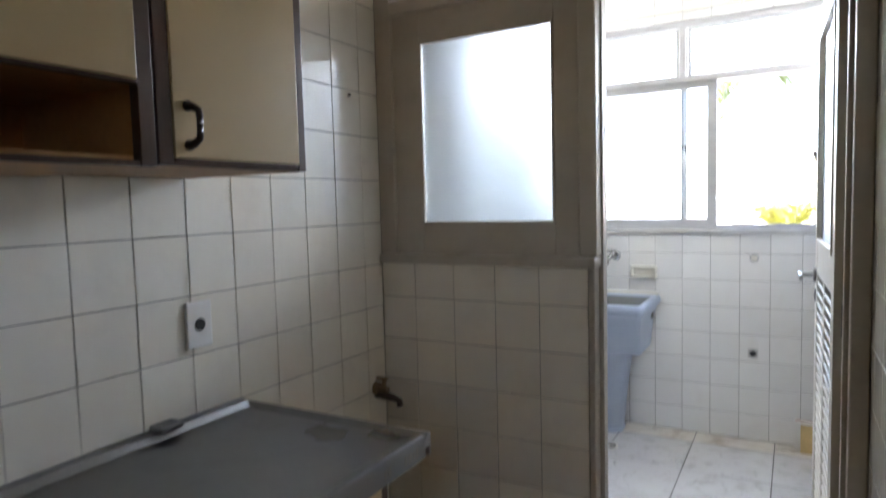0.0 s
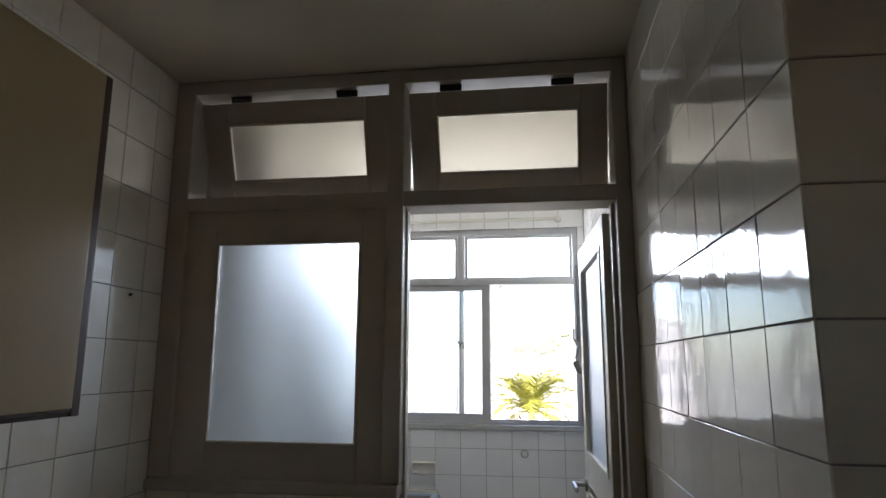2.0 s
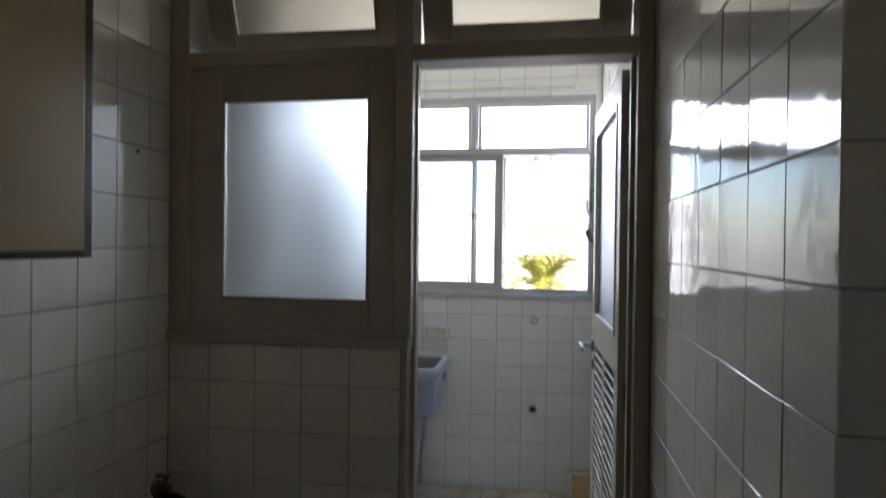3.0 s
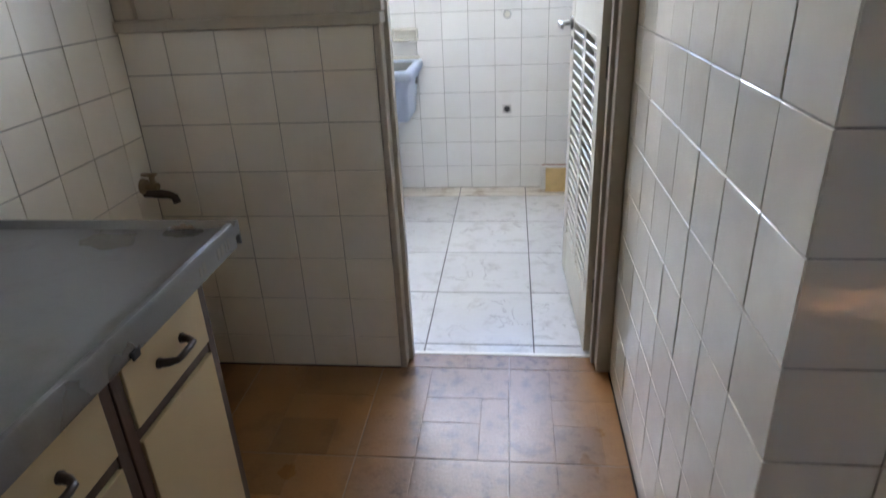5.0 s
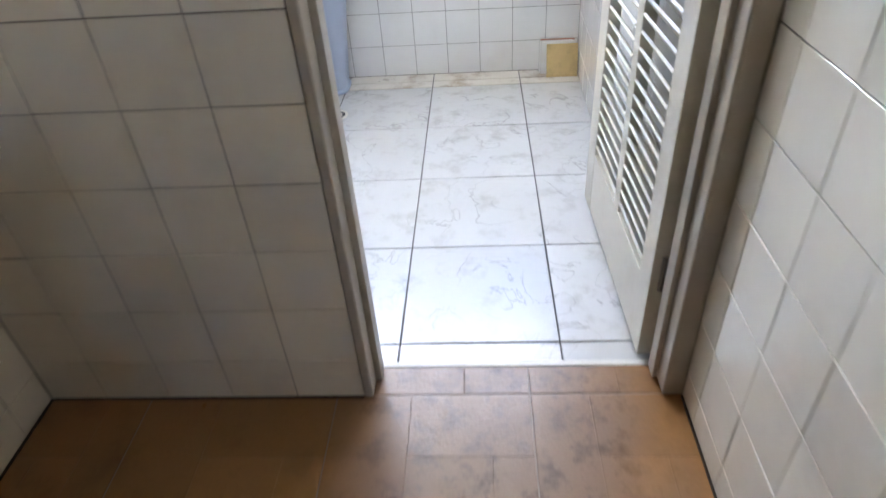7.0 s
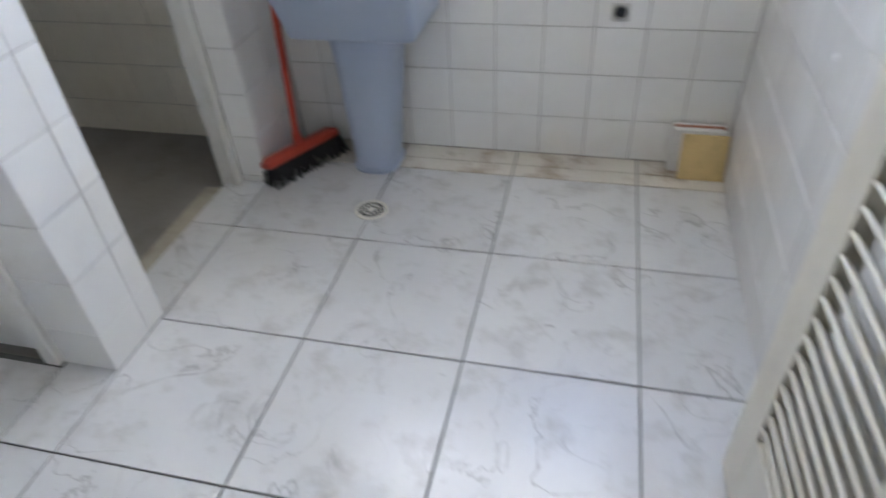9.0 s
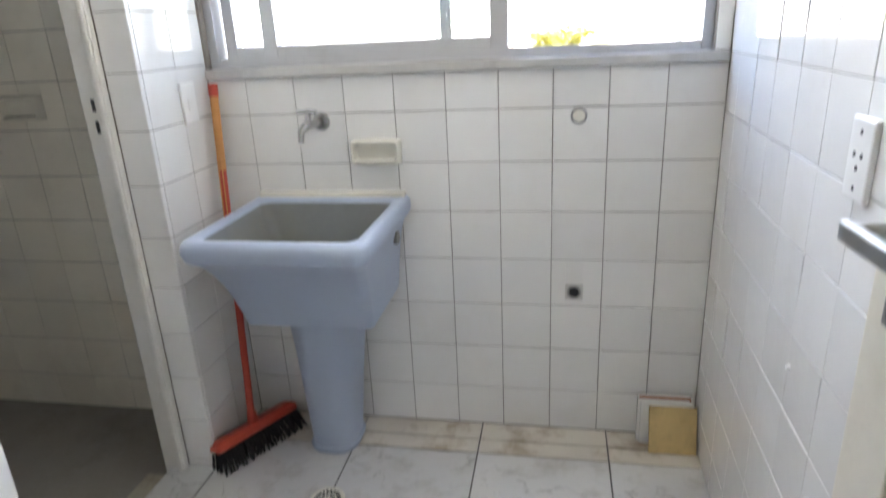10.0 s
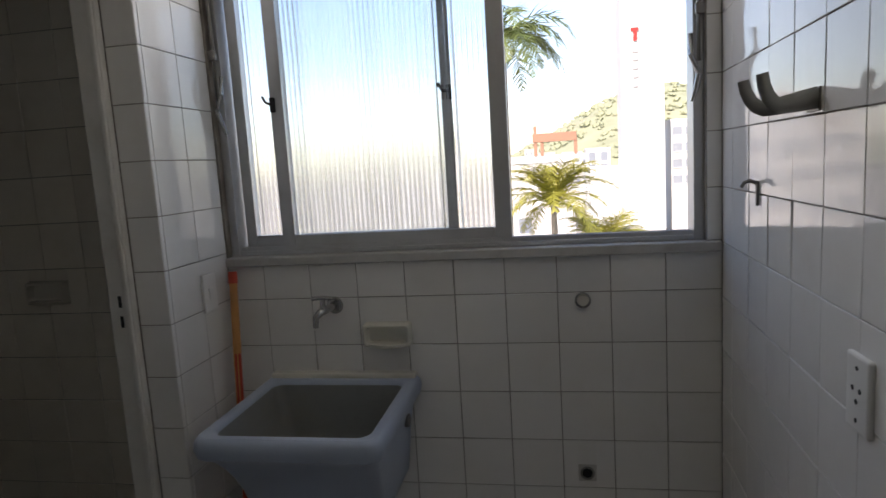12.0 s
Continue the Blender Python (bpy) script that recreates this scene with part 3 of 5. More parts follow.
def lever(side):
    """The lever handle: plate, neck and bent grip; side -1 faces the room."""
    x = -DT if side < 0 else 0.0
    y = DW - 0.045
    bm = bmesh.new()
    loft(bm, [[LO @ Vector((x + side * d, p.x, p.y)) for p in rrect(y, 1.052, q, q, q, 0, 6)] for d, q in ((0.0, 0.026), (0.005, 0.026), (0.009, 0.022), (0.010, 0.012))], False, True)
    pl = part("rosette", bm, GUN, leaf, "round grey metal rosette", smooth=True)
    bm = bmesh.new()
    cyl(bm, LO @ Vector((x, y, 1.052)), LO @ Vector((x + side * 0.052, y, 1.052)), 0.009)
    box(bm, (x - 0.058, y - 0.118, 1.042), (x - 0.046, y + 0.010, 1.062), 0.003, LO)
    part("lever", bm, LEVER, pl, "worn square metal lever")
    bm = bmesh.new()
    box(bm, (x - 0.004, y - 0.012, 0.955), (x, y + 0.012, 1.002), 0.002, LO)
    esc = part("keyhole_plate", bm, GUN, leaf, "grey metal keyhole plate")
    bm = bmesh.new()
    cyl(bm, LO @ Vector((x, y, 0.982)), LO @ Vector((x + side * 0.0055, y, 0.982)), 0.004)
    box(bm, (x - 0.0055, y - 0.0018, 0.966), (x - 0.003, y + 0.0018, 0.982), 0, LO)
    part("keyhole", bm, BLACK, esc)


lever(-1)

# ---- laundry window ----
win = thing("window_1", ((WX0 + WX1) / 2, 2.03, WZ0), "aluminium window with reeded glass, one sliding half open", "window", kind="structure")
YF0, YF1 = 1.992, 2.075


def winpart(name, boxes, material=None, parent=None, bevel=0.002, label=""):
    bm = bmesh.new()
    for a, b in boxes:
        box(bm, a, b, bevel)
    return part(name, bm, material or ALU, parent or win, label)


winpart("frame_side", [((WX0, YF0, WZ0), (WX0 + 0.028, YF1, WZ1))])
winpart("frame_side", [((WX1 - 0.028, YF0, WZ0), (WX1, YF1, WZ1))])
winpart("frame_head", [((WX0 + 0.028, YF0 + 0.001, WZ1 - 0.035), (WX1 - 0.028, YF1, WZ1))])
winpart("bottom_track", [((WX0 + 0.028, YF0 + 0.001, WZ0), (WX1 - 0.028, YF1, WZ0 + 0.014)), ((WX0 + 0.028, 2.003, WZ0 + 0.013), (WX1 - 0.028, 2.006, WZ0 + 0.026)),
                         ((WX0 + 0.028, 2.032, WZ0 + 0.013), (WX1 - 0.028, 2.035, WZ0 + 0.024)), ((WX0 + 0.028, 2.064, WZ0 + 0.013), (WX1 - 0.028, 2.067, WZ0 + 0.022))])
winpart("middle_rail", [((WX0 + 0.028, YF0 + 0.001, 1.990), (WX1 - 0.028, YF1, 2.025))])
winpart("mullion", [((-0.749, YF0 + 0.002, 2.025), (-0.707, YF1 - 0.002, WZ1 - 0.035))])
winpart("mullion_cover", [((-0.740, YF0 - 0.004, 2.020), (-0.716, YF0 + 0.004, WZ1 - 0.034))])


def ribbed_pane(x0, x1, z0, z1, y, parent, pitch=0.0155, amp=0.0062):
    """A sheet of glass with upright flutes."""
    bm = bmesh.new()
    n = int((x1 - x0) / pitch) * 8
    front, back = [], []
    for i in range(n + 1):
        x = x0 + (x1 - x0) * i / n
        d = amp * abs(math.sin(math.pi * (x - x0) / pitch))
        front.append((x, y - 0.002 - d))
        back.append((x, y + 0.002))
    rows = []
    for z in (z0, z1):
        rows.append([[bm.verts.new((px, py, z)) for px, py in side] for side in (front, back)])
    for s in (0, 1):
        for i in range(n):
            bm.faces.new((rows[0][s][i], rows[0][s][i + 1], rows[1][s][i + 1], rows[1][s][i]))
    for i in range(n):
        for z in (0, 1):
            bm.faces.new((rows[z][0][i], rows[z][0][i + 1], rows[z][1][i + 1], rows[z][1][i]))
    for i in (0, n):
        bm.faces.new((rows[0][0][i], rows[0][1][i], rows[1][1][i], rows[1][0][i]))
    ob = part("pane", bm, REEDED, parent, "reeded glass pane", smooth=False)
    ob.visible_shadow = False
    return ob


def slider(x0, x1, y, left_w, right_w, latch):
    """A sliding sash: stiles, rails, reeded pane and latch."""
    z0, z1 = WZ0 + 0.016, 1.989
    s = winpart("sliding_sash", [((x0, y - 0.011, z0), (x0 + left_w, y + 0.011, z1)), ((x1 - right_w, y - 0.011, z0), (x1, y + 0.011, z1)),
                                 ((x0 + left_w, y - 0.010, z0), (x1 - right_w, y + 0.010, z0 + 0.042)), ((x0 + left_w, y - 0.010, z1 - 0.034), (x1 - right_w, y + 0.010, z1))])
    ribbed_pane(x0 + left_w - 0.004, x1 - right_w + 0.004, z0 + 0.038, z1 - 0.03, y, s)
    bm = bmesh.new()
    box(bm, (latch - 0.008, y - 0.022, 1.60), (latch + 0.008, y - 0.010, 1.645), 0.003)
    tube(bm, [(latch, y - 0.02, 1.622), (latch - 0.016, y - 0.028, 1.630), (latch - 0.026, y - 0.026, 1.648)], 0.004, 8)
    part("latch", bm, BLACK, s, "black window latch")


slider(-1.277, -0.553, 2.018, 0.042, 0.050, -1.267)
slider(-1.412, -0.716, 2.048, 0.034, 0.036, -0.728)
for x0, x1 in ((WX0 + 0.028, -0.749), (-0.707, WX1 - 0.028)):
    s = winpart("top_sash", [((x0 + 0.002, 2.005, 2.026), (x0 + 0.021, 2.03, WZ1 - 0.037)), ((x1 - 0.021, 2.005, 2.026), (x1 - 0.002, 2.03, WZ1 - 0.037)),
                             ((x0 + 0.021, 2.006, 2.026), (x1 - 0.021, 2.029, 2.038)), ((x0 + 0.021, 2.006, WZ1 - 0.056), (x1 - 0.021, 2.029, WZ1 - 0.037))])
    ribbed_pane(x0 + 0.019, x1 - 0.019, 2.035, WZ1 - 0.053, 2.018, s)
# reveal and lever arms of the upper sashes
for x, side in ((WX0 + 0.012, 1), (WX1 - 0.012, -1)):
    bm = bmesh.new()
    tube(bm, [(x, YF0 - 0.012, 2.10), (x + side * 0.004, YF0 - 0.014, 1.80), (x + side * 0.004, YF0 - 0.014, 1.645)], 0.006)
    box(bm, (x - 0.012, YF0 - 0.022, 1.765), (x + 0.012, YF0 - 0.001, 1.795), 0.004)
    rod = part("operating_rod", bm, GUN, win, "grey metal rod of the upper sash", smooth=True)
    bm = bmesh.new()
    tube(bm, [(x + side * 0.026, YF0 - 0.020, 1.715), (x + side * 0.028, YF0 - 0.034, 1.66), (x + side * 0.006, YF0 - 0.030, 1.61)], [0.006, 0.007, 0.007])
    tube(bm, [(x + side * 0.006, YF0 - 0.030, 1.61), (x + side * 0.012, YF0 - 0.022, 1.575), (x + side * 0.020, YF0 - 0.010, 1.54)], [0.008, 0.008, 0.005])
    part("crank", bm, CHROME, rod, "bent chrome crank handle", smooth=True)

bm = bmesh.new()
box(bm, (LX + 0.001, LB - 0.014, 1.130), (lrx(LB) - 0.002, YF1 + 0.06, WZ0 - 0.001), 0.004)
tagged(part("window_ledge", bm, MARBLE, None), "narrow grey marble ledge under the window", "window sill", kind="structure")

# ---- kitchen things ----


def arc_handle(parent, p, along, out, length=0.078, r=0.006):
    """A bent bronze pull between two feet, along one axis and standing out."""
    along, out = Vector(along), Vector(out)
    pts = []
    for i in range(9):
        a = math.pi * i / 8
        pts.append(Vector(p) + along * (-math.cos(a) * length / 2) + out * (0.030 * min(1.0, 1.35 * math.sin(a))))
    bm = bmesh.new()
    tube(bm, pts, [0.0085, 0.0075] + [r] * 5 + [0.0075, 0.0085], 10)
    for s in (-1, 1):
        cyl(bm, Vector(p) + along * s * length / 2 - out * 0.001, Vector(p) + along * s * length / 2 + out * 0.004, 0.0095)
    return part("handle", bm, BRONZE, parent, "dark bronze pull handle", smooth=True)


CABX = -0.917   # front plane of the base units


def base_unit(y0, y1, label):
    """A base cabinet: carcass, plinth, stiles, drawer and door with handles."""
    t = thing("base_cabinet", (-1.2, (y0 + y1) / 2, 0.0), label, "kitchen cabinet", "base cabinets under the steel counter")
    for nm, a, b in (("side_panel", (KL + 0.012, y0 + 0.001, 0.09), (CABX - 0.021, y0 + 0.018, 0.772)), ("side_panel", (KL + 0.012, y1 - 0.018, 0.09), (CABX - 0.021, y1 - 0.001, 0.772)),
                     ("bottom_panel", (KL + 0.012, y0 + 0.018, 0.09), (CABX - 0.021, y1 - 0.018, 0.108)), ("back_panel", (KL + 0.012, y0 + 0.018, 0.108), (KL + 0.018, y1 - 0.018, 0.772)),
                     ("shelf", (KL + 0.018, y0 + 0.018, 0.62), (CABX - 0.03, y1 - 0.018, 0.634))):
        boxpart(nm, a, b, DARKW, t, "", 0.001)
    boxpart("plinth", (KL + 0.02, y0 + 0.004, 0.0), (CABX - 0.06, y1 - 0.004, 0.09), DARKW, t)
    for a, b in ((y0, y0 + 0.026), (y1 - 0.026, y1)):
        boxpart("stile", (CABX - 0.020, a, 0.09), (CABX, b, 0.772), DARKW, t, "dark brown wooden stile")
    boxpart("rail", (CABX - 0.019, y0 + 0.026, 0.612), (CABX - 0.002, y1 - 0.026, 0.634), DARKW, t)
    d = boxpart("drawer_front", (CABX - 0.018, y0 + 0.027, 0.636), (CABX + 0.004, y1 - 0.027, 0.769), LAMIN, t, "cream laminate drawer front")
    arc_handle(d, (CABX + 0.004, (y0 + y1) / 2, 0.700), (0, 1, 0), (1, 0, 0))
    d = boxpart("door", (CABX - 0.018, y0 + 0.027, 0.112), (CABX + 0.004, y1 - 0.027, 0.610), LAMIN, t, "cream laminate cabinet door")
    return t


base_unit(-1.098, -0.790, "cream laminate base cabinet with dark brown edges and a drawer")
base_unit(-1.452, -1.102, "cream laminate base cabinet with a drawer under the counter")
base_unit(-1.900, -1.456, "wide cream laminate base cabinet under the counter")

# stainless counter with rolled edges, raised lip at the wall
ctr = thing("steel_counter", (-1.2, -1.2, 0.772), "stained stainless steel kitchen counter with raised edges", "counter")
CY0, CY1 = -1.92, -0.668
bm = bmesh.new()
prof = [(CABX + 0.030, 0.776), (CABX + 0.034, 0.778), (CABX + 0.034, 0.822), (CABX + 0.030, 0.829), (CABX + 0.022, 0.830), (CABX + 0.012, 0.824), (CABX - 0.02, 0.818), (KL + 0.06, 0.817),
        (KL + 0.040, 0.822), (KL + 0.030, 0.838), (KL + 0.010, 0.842), (KL + 0.004, 0.840), (KL + 0.004, 0.800), (CABX + 0.026, 0.800), (CABX + 0.026, 0.776)]
loft(bm, [[(x, y, z) for x, z in prof] for y in (CY0, CY1 - 0.02)])
part("top", bm, STEEL, ctr, smooth=True)
bm = bmesh.new()
eprof = [(-0.02, 0.800), (-0.02, 0.818), (-0.012, 0.825), (-0.004, 0.830), (0.002, 0.829), (0.004, 0.822), (0.004, 0.778), (0.001, 0.776), (-0.002, 0.778), (-0.002, 0.800)]
loft(bm, [[(x, CY1 + y, z) for y, z in eprof] for x in (KL + 0.004, CABX + 0.034)])
part("end_lip", bm, STEEL, ctr, "rolled steel end lip", smooth=True)
boxpart("counter_tray", (KL + 0.02, CY0 + 0.01, 0.774), (CABX + 0.020, CY1 - 0.10, 0.799), DARKW, ctr, "dark wooden board under the steel")
bm = bmesh.new()
box(bm, (KL + 0.004, -0.96, 0.839), (KL + 0.050, -0.90, 0.852), 0.003)
part("clip", bm, STEEL, ctr, "steel clip on the wall lip")
# remains of worn lettering on the front edge
for k, (dy, w) in enumerate(((0.03, 0.009), (0.045, 0.006), (0.058, 0.012), (0.076, 0.010), (0.135, 0.012), (0.152, 0.009))):
    bm = bmesh.new()
    box(bm, (CABX + 0.0338, CY1 - 0.02 - dy - w, 0.790), (CABX + 0.0346, CY1 - 0.02 - dy, 0.812 - 0.002 * (k % 2)))
    part("worn_mark", bm, GUN, ctr, "worn grey lettering")
boxpart("bracket", (CABX + 0.0335, -1.082, 0.772), (CABX + 0.038, -1.062, 0.786), BLACK, ctr, "small black bracket")

WCX = -1.094


def wall_unit(y0, y1, z0, door_z, label):
    """A wall cabinet: carcass with an open niche under a shorter door, dark edges."""
    t = thing("wall_cabinet", (KL, (y0 + y1) / 2, z0), label, "kitchen cabinet", "wall cabinets")
    z1 = 2.055
    for nm, a, b in (("side_panel", (KL + 0.001, y0, z0), (WCX - 0.022, y0 + 0.02, z1)), ("side_panel", (KL + 0.001, y1 - 0.02, z0), (WCX - 0.022, y1, z1)), ("bottom_panel", (KL + 0.001, y0 + 0.02, z0), (WCX - 0.022, y1 - 0.02, z0 + 0.018)),
                     ("top_panel", (KL + 0.001, y0 + 0.02, z1 - 0.018), (WCX - 0.022, y1 - 0.02, z1)), ("back_panel", (KL + 0.001, y0 + 0.02, z0 + 0.018), (KL + 0.008, y1 - 0.02, z1 - 0.018))):
        boxpart(nm, a, b, NICHE, t, "brown veneer panel", 0.001)
    for a, b in ((y0, y0 + 0.029), (y1 - 0.022, y1) if door_z < z0 + 0.05 else (y1 - 0.029, y1)):
        boxpart("stile", (WCX - 0.022, a, z0), (WCX, b, z1), DARKW, t, "dark brown edge strip")
    boxpart("bottom_strip", (WCX - 0.020, y0 + 0.022, z0), (WCX - 0.004, y1 - 0.022, z0 + 0.010), DARKW, t)
    if door_z > z0 + 0.05:
        boxpart("shelf", (KL + 0.008, y0 + 0.02, door_z - 0.002), (WCX - 0.02, y1 - 0.02, door_z + 0.016), NICHE, t)
    d = boxpart("door", (WCX - 0.018, y0 + 0.030, door_z + 0.003), (WCX + 0.003, y1 - (0.023 if door_z < z0 + 0.05 else 0.030), z1 - 0.002), LAMIN, t, "cream laminate door")
    boxpart("door_edge", (WCX - 0.016, y0 + 0.030, door_z - 0.004), (WCX + 0.001, y1 - 0.023, door_z + 0.0025), DARKW, d)
    if door_z < z0 + 0.05:
        arc_handle(d, (WCX + 0.003, y0 + 0.058, 1.488), (0, 0, 1), (1, 0, 0), 0.068)
    return t


wall_unit(-1.163, -0.802, 1.419, 1.429, "cream wall cabinet with dark brown edges and a bronze handle")
wall_unit(-1.960, -1.167, 1.415, 1.550, "cream wall cabinet with an open brown niche below the door")


t = thing("wall_tap", (KL, -0.062, 0.66), "old brown bronze wall tap with a brass flange", "tap")
bm = bmesh.new()
cyl(bm, (KL, -0.062, 0.695), (KL + 0.012, -0.062, 0.695), 0.026, 0.022)
cyl(bm, (KL + 0.01, -0.062, 0.695), (KL + 0.05, -0.062, 0.695), 0.012)
part("flange", bm, BRASS, t, "dull brass flange", smooth=True)
bm = bmesh.new()
cyl(bm, (KL + 0.035, -0.062, 0.695), (KL + 0.035, -0.062, 0.735), 0.010, 0.008)
box(bm, (KL + 0.012, -0.082, 0.732), (KL + 0.060, -0.068, 0.742), 0.003)
part("valve_handle", bm, BRASS, t)
bm = bmesh.new()
tube(bm, [(KL + 0.03, -0.062, 0.672), (KL + 0.06, -0.062, 0.670), (KL + 0.078, -0.062, 0.668), (KL + 0.096, -0.062, 0.660), (KL + 0.100, -0.062, 0.642)], [0.014, 0.014, 0.012, 0.012, 0.012], 12)
cyl(bm, (KL - 0.0, -0.062, 0.672), (KL + 0.035, -0.062, 0.672), 0.012)
part("spout", bm, BRONZE, t, "dark bronze spout", smooth=True)


def plate(name, p, n, w, h, label, holes, material=WPLAST):
    """A wall plate with a raised centre; holes are (u, v, r) dark sockets. n is the wall's normal along x."""
    t = thing(name, p, label, "electric plate")
    x, y, z = p
    s = 1 if n > 0 else -1
    bm = bmesh.new()
    box(bm, (min(x, x + s * 0.010), y - w / 2, z - h / 2), (max(x, x + s * 0.010), y + w / 2, z + h / 2), 0.004)
    part("cover", bm, material, t)
    for u, v, r in holes:
        bm = bmesh.new()
        cyl(bm, (x + s * 0.008, y + u, z + v), (x + s * 0.0108, y + u, z + v), r)
        part("socket_hole", bm, BLACK, t)
    return t


o = plate("wall_socket", (KL, -0.808, 1.060), 1, 0.075, 0.115, "white plastic wall socket on the tiles above the counter", [(0, 0.0, 0.016), (0, 0.0, 0.004)])
t = thing("wall_nail", (KL, -0.163, 1.707), "small dark nail in the tiles", "nail")
bm = bmesh.new()
cyl(bm, (KL - 0.002, -0.163, 1.707), (KL + 0.008, -0.163, 1.707), 0.004)
part("head", bm, BLACK, t)

# ---- laundry things ----
tank = thing("laundry_tank", (-1.09, 1.7, LZ), "pale blue plastic laundry tank on a pedestal", "laundry sink")
TX = -1.095
TANK_BACK = LB - 0.004


def bowed(ring, hw, depth=0.020):
    """The front side of a ring swells outwards."""
    return [(x, y - (depth * max(0.0, 1 - ((x - TX) / hw) ** 2) if y < 1.72 else 0.0), z) for x, y, z in ring]


def tank_ring(z, hw, front, r, back=TANK_BACK):
    ring = rrect(TX, (front + back) / 2, hw, (back - front) / 2, 0.62 * r, z, 8)
    square = []
    for p in ring:
        if p.y > back - 0.62 * r and back == TANK_BACK:
            p = Vector((TX + math.copysign(hw, p.x - TX) if abs(p.x - TX) > hw - 0.5 * r else p.x, p.y, p.z))
        square.append(p)
    return bowed(square, hw)


# the basin flares from a narrow foot to a rolled rim
bm = bmesh.new()
loft(bm, [tank_ring(*q) for q in ((0.468, 0.180, 1.676, 0.030), (0.474, 0.188, 1.664, 0.030), (0.52, 0.193, 1.646, 0.032), (0.57, 0.198, 1.624, 0.034), (0.62, 0.204, 1.596, 0.036), (0.66, 0.211, 1.566, 0.038),
                                  (0.69, 0.218, 1.538, 0.040), (0.708, 0.225, 1.518, 0.042), (0.716, 0.234, 1.502, 0.046), (0.724, 0.241, 1.492, 0.050), (0.745, 0.246, 1.487, 0.050),
                                  (0.764, 0.244, 1.489, 0.050), (0.773, 0.238, 1.495, 0.050), (0.776, 0.231, 1.503, 0.050))], True, False)
part("basin", bm, BLUEP, tank, smooth=True)
inner = [tank_ring(*q) for q in ((0.7762, 0.231, 1.503, 0.050), (0.776, 0.214, 1.522, 0.050, 1.915), (0.772, 0.208, 1.530, 0.050, 1.911), (0.764, 0.204, 1.535, 0.050, 1.908),
                                 (0.70, 0.192, 1.566, 0.055, 1.900), (0.62, 0.178, 1.606, 0.060, 1.890), (0.55, 0.160, 1.65, 0.06, 1.87), (0.52, 0.13, 1.69, 0.06, 1.84))]
bm = bmesh.new()
loft(bm, inner[:4], False, False)
part("rim", bm, BLUEP, tank, smooth=True)
# bowl inside: darker grey than the blue shell, with blotchy stains
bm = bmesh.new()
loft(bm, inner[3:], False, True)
part("bowl_inside", bm, TUBIN, tank, "darker grey inside of the bowl with blotchy stains", smooth=True)
boxpart("back_ledge", (TX - 0.230, LB - 0.034, 0.772), (TX + 0.234, LB - 0.001, 0.792), CERAM, tank, "cream rear ledge", bevel=0.006)
bm = bmesh.new()
loft(bm, [rrect(TX + dx, 1.842 + dy, hw, hd, 0.06, z) for z, hw, hd, dx, dy in ((LZ, 0.078, 0.092, -0.020, 0.0), (LZ + 0.012, 0.080, 0.094, -0.020, 0), (LZ + 0.02, 0.073, 0.087, -0.020, 0),
                                                                               (0.20, 0.086, 0.094, -0.014, -0.004), (0.36, 0.098, 0.100, -0.006, -0.010), (0.470, 0.110, 0.106, 0.0, -0.016))])
part("pedestal", bm, BLUEP, tank, smooth=True)
bm = bmesh.new()
cyl(bm, (TX + 0.200, 1.875, 0.668), (TX + 0.222, 1.875, 0.668), 0.020)
part("overflow_cap", bm, GUN, tank, "dark overflow hole")

# tap over the tank
t = thing("laundry_tap", (-1.115, LB, 1.0), "chrome wall tap over the laundry tank", "tap")
bm = bmesh.new()
cyl(bm, (-1.108, LB, 1.0), (-1.108, LB - 0.008, 1.0), 0.028, 0.024)
part("flange", bm, CHROME, t, smooth=True)
bm = bmesh.new()
tube(bm, [(-1.108, LB - 0.004, 1.0), (-1.113, LB - 0.05, 1.0), (-1.123, LB - 0.085, 0.998), (-1.133, LB - 0.10, 0.985), (-1.135, LB - 0.102, 0.955)], [0.012, 0.012, 0.012, 0.010, 0.008], 12)
part("spout", bm, CHROME, t, smooth=True)
bm = bmesh.new()
cyl(bm, (-1.120, LB - 0.07, 1.0), (-1.120, LB - 0.07, 1.035), 0.010, 0.008)
tube(bm, [(-1.153, LB - 0.072, 1.036), (-1.120, LB - 0.07, 1.040), (-1.093, LB - 0.068, 1.036)], 0.006)
part("cross_handle", bm, CHROME, t, smooth=True)


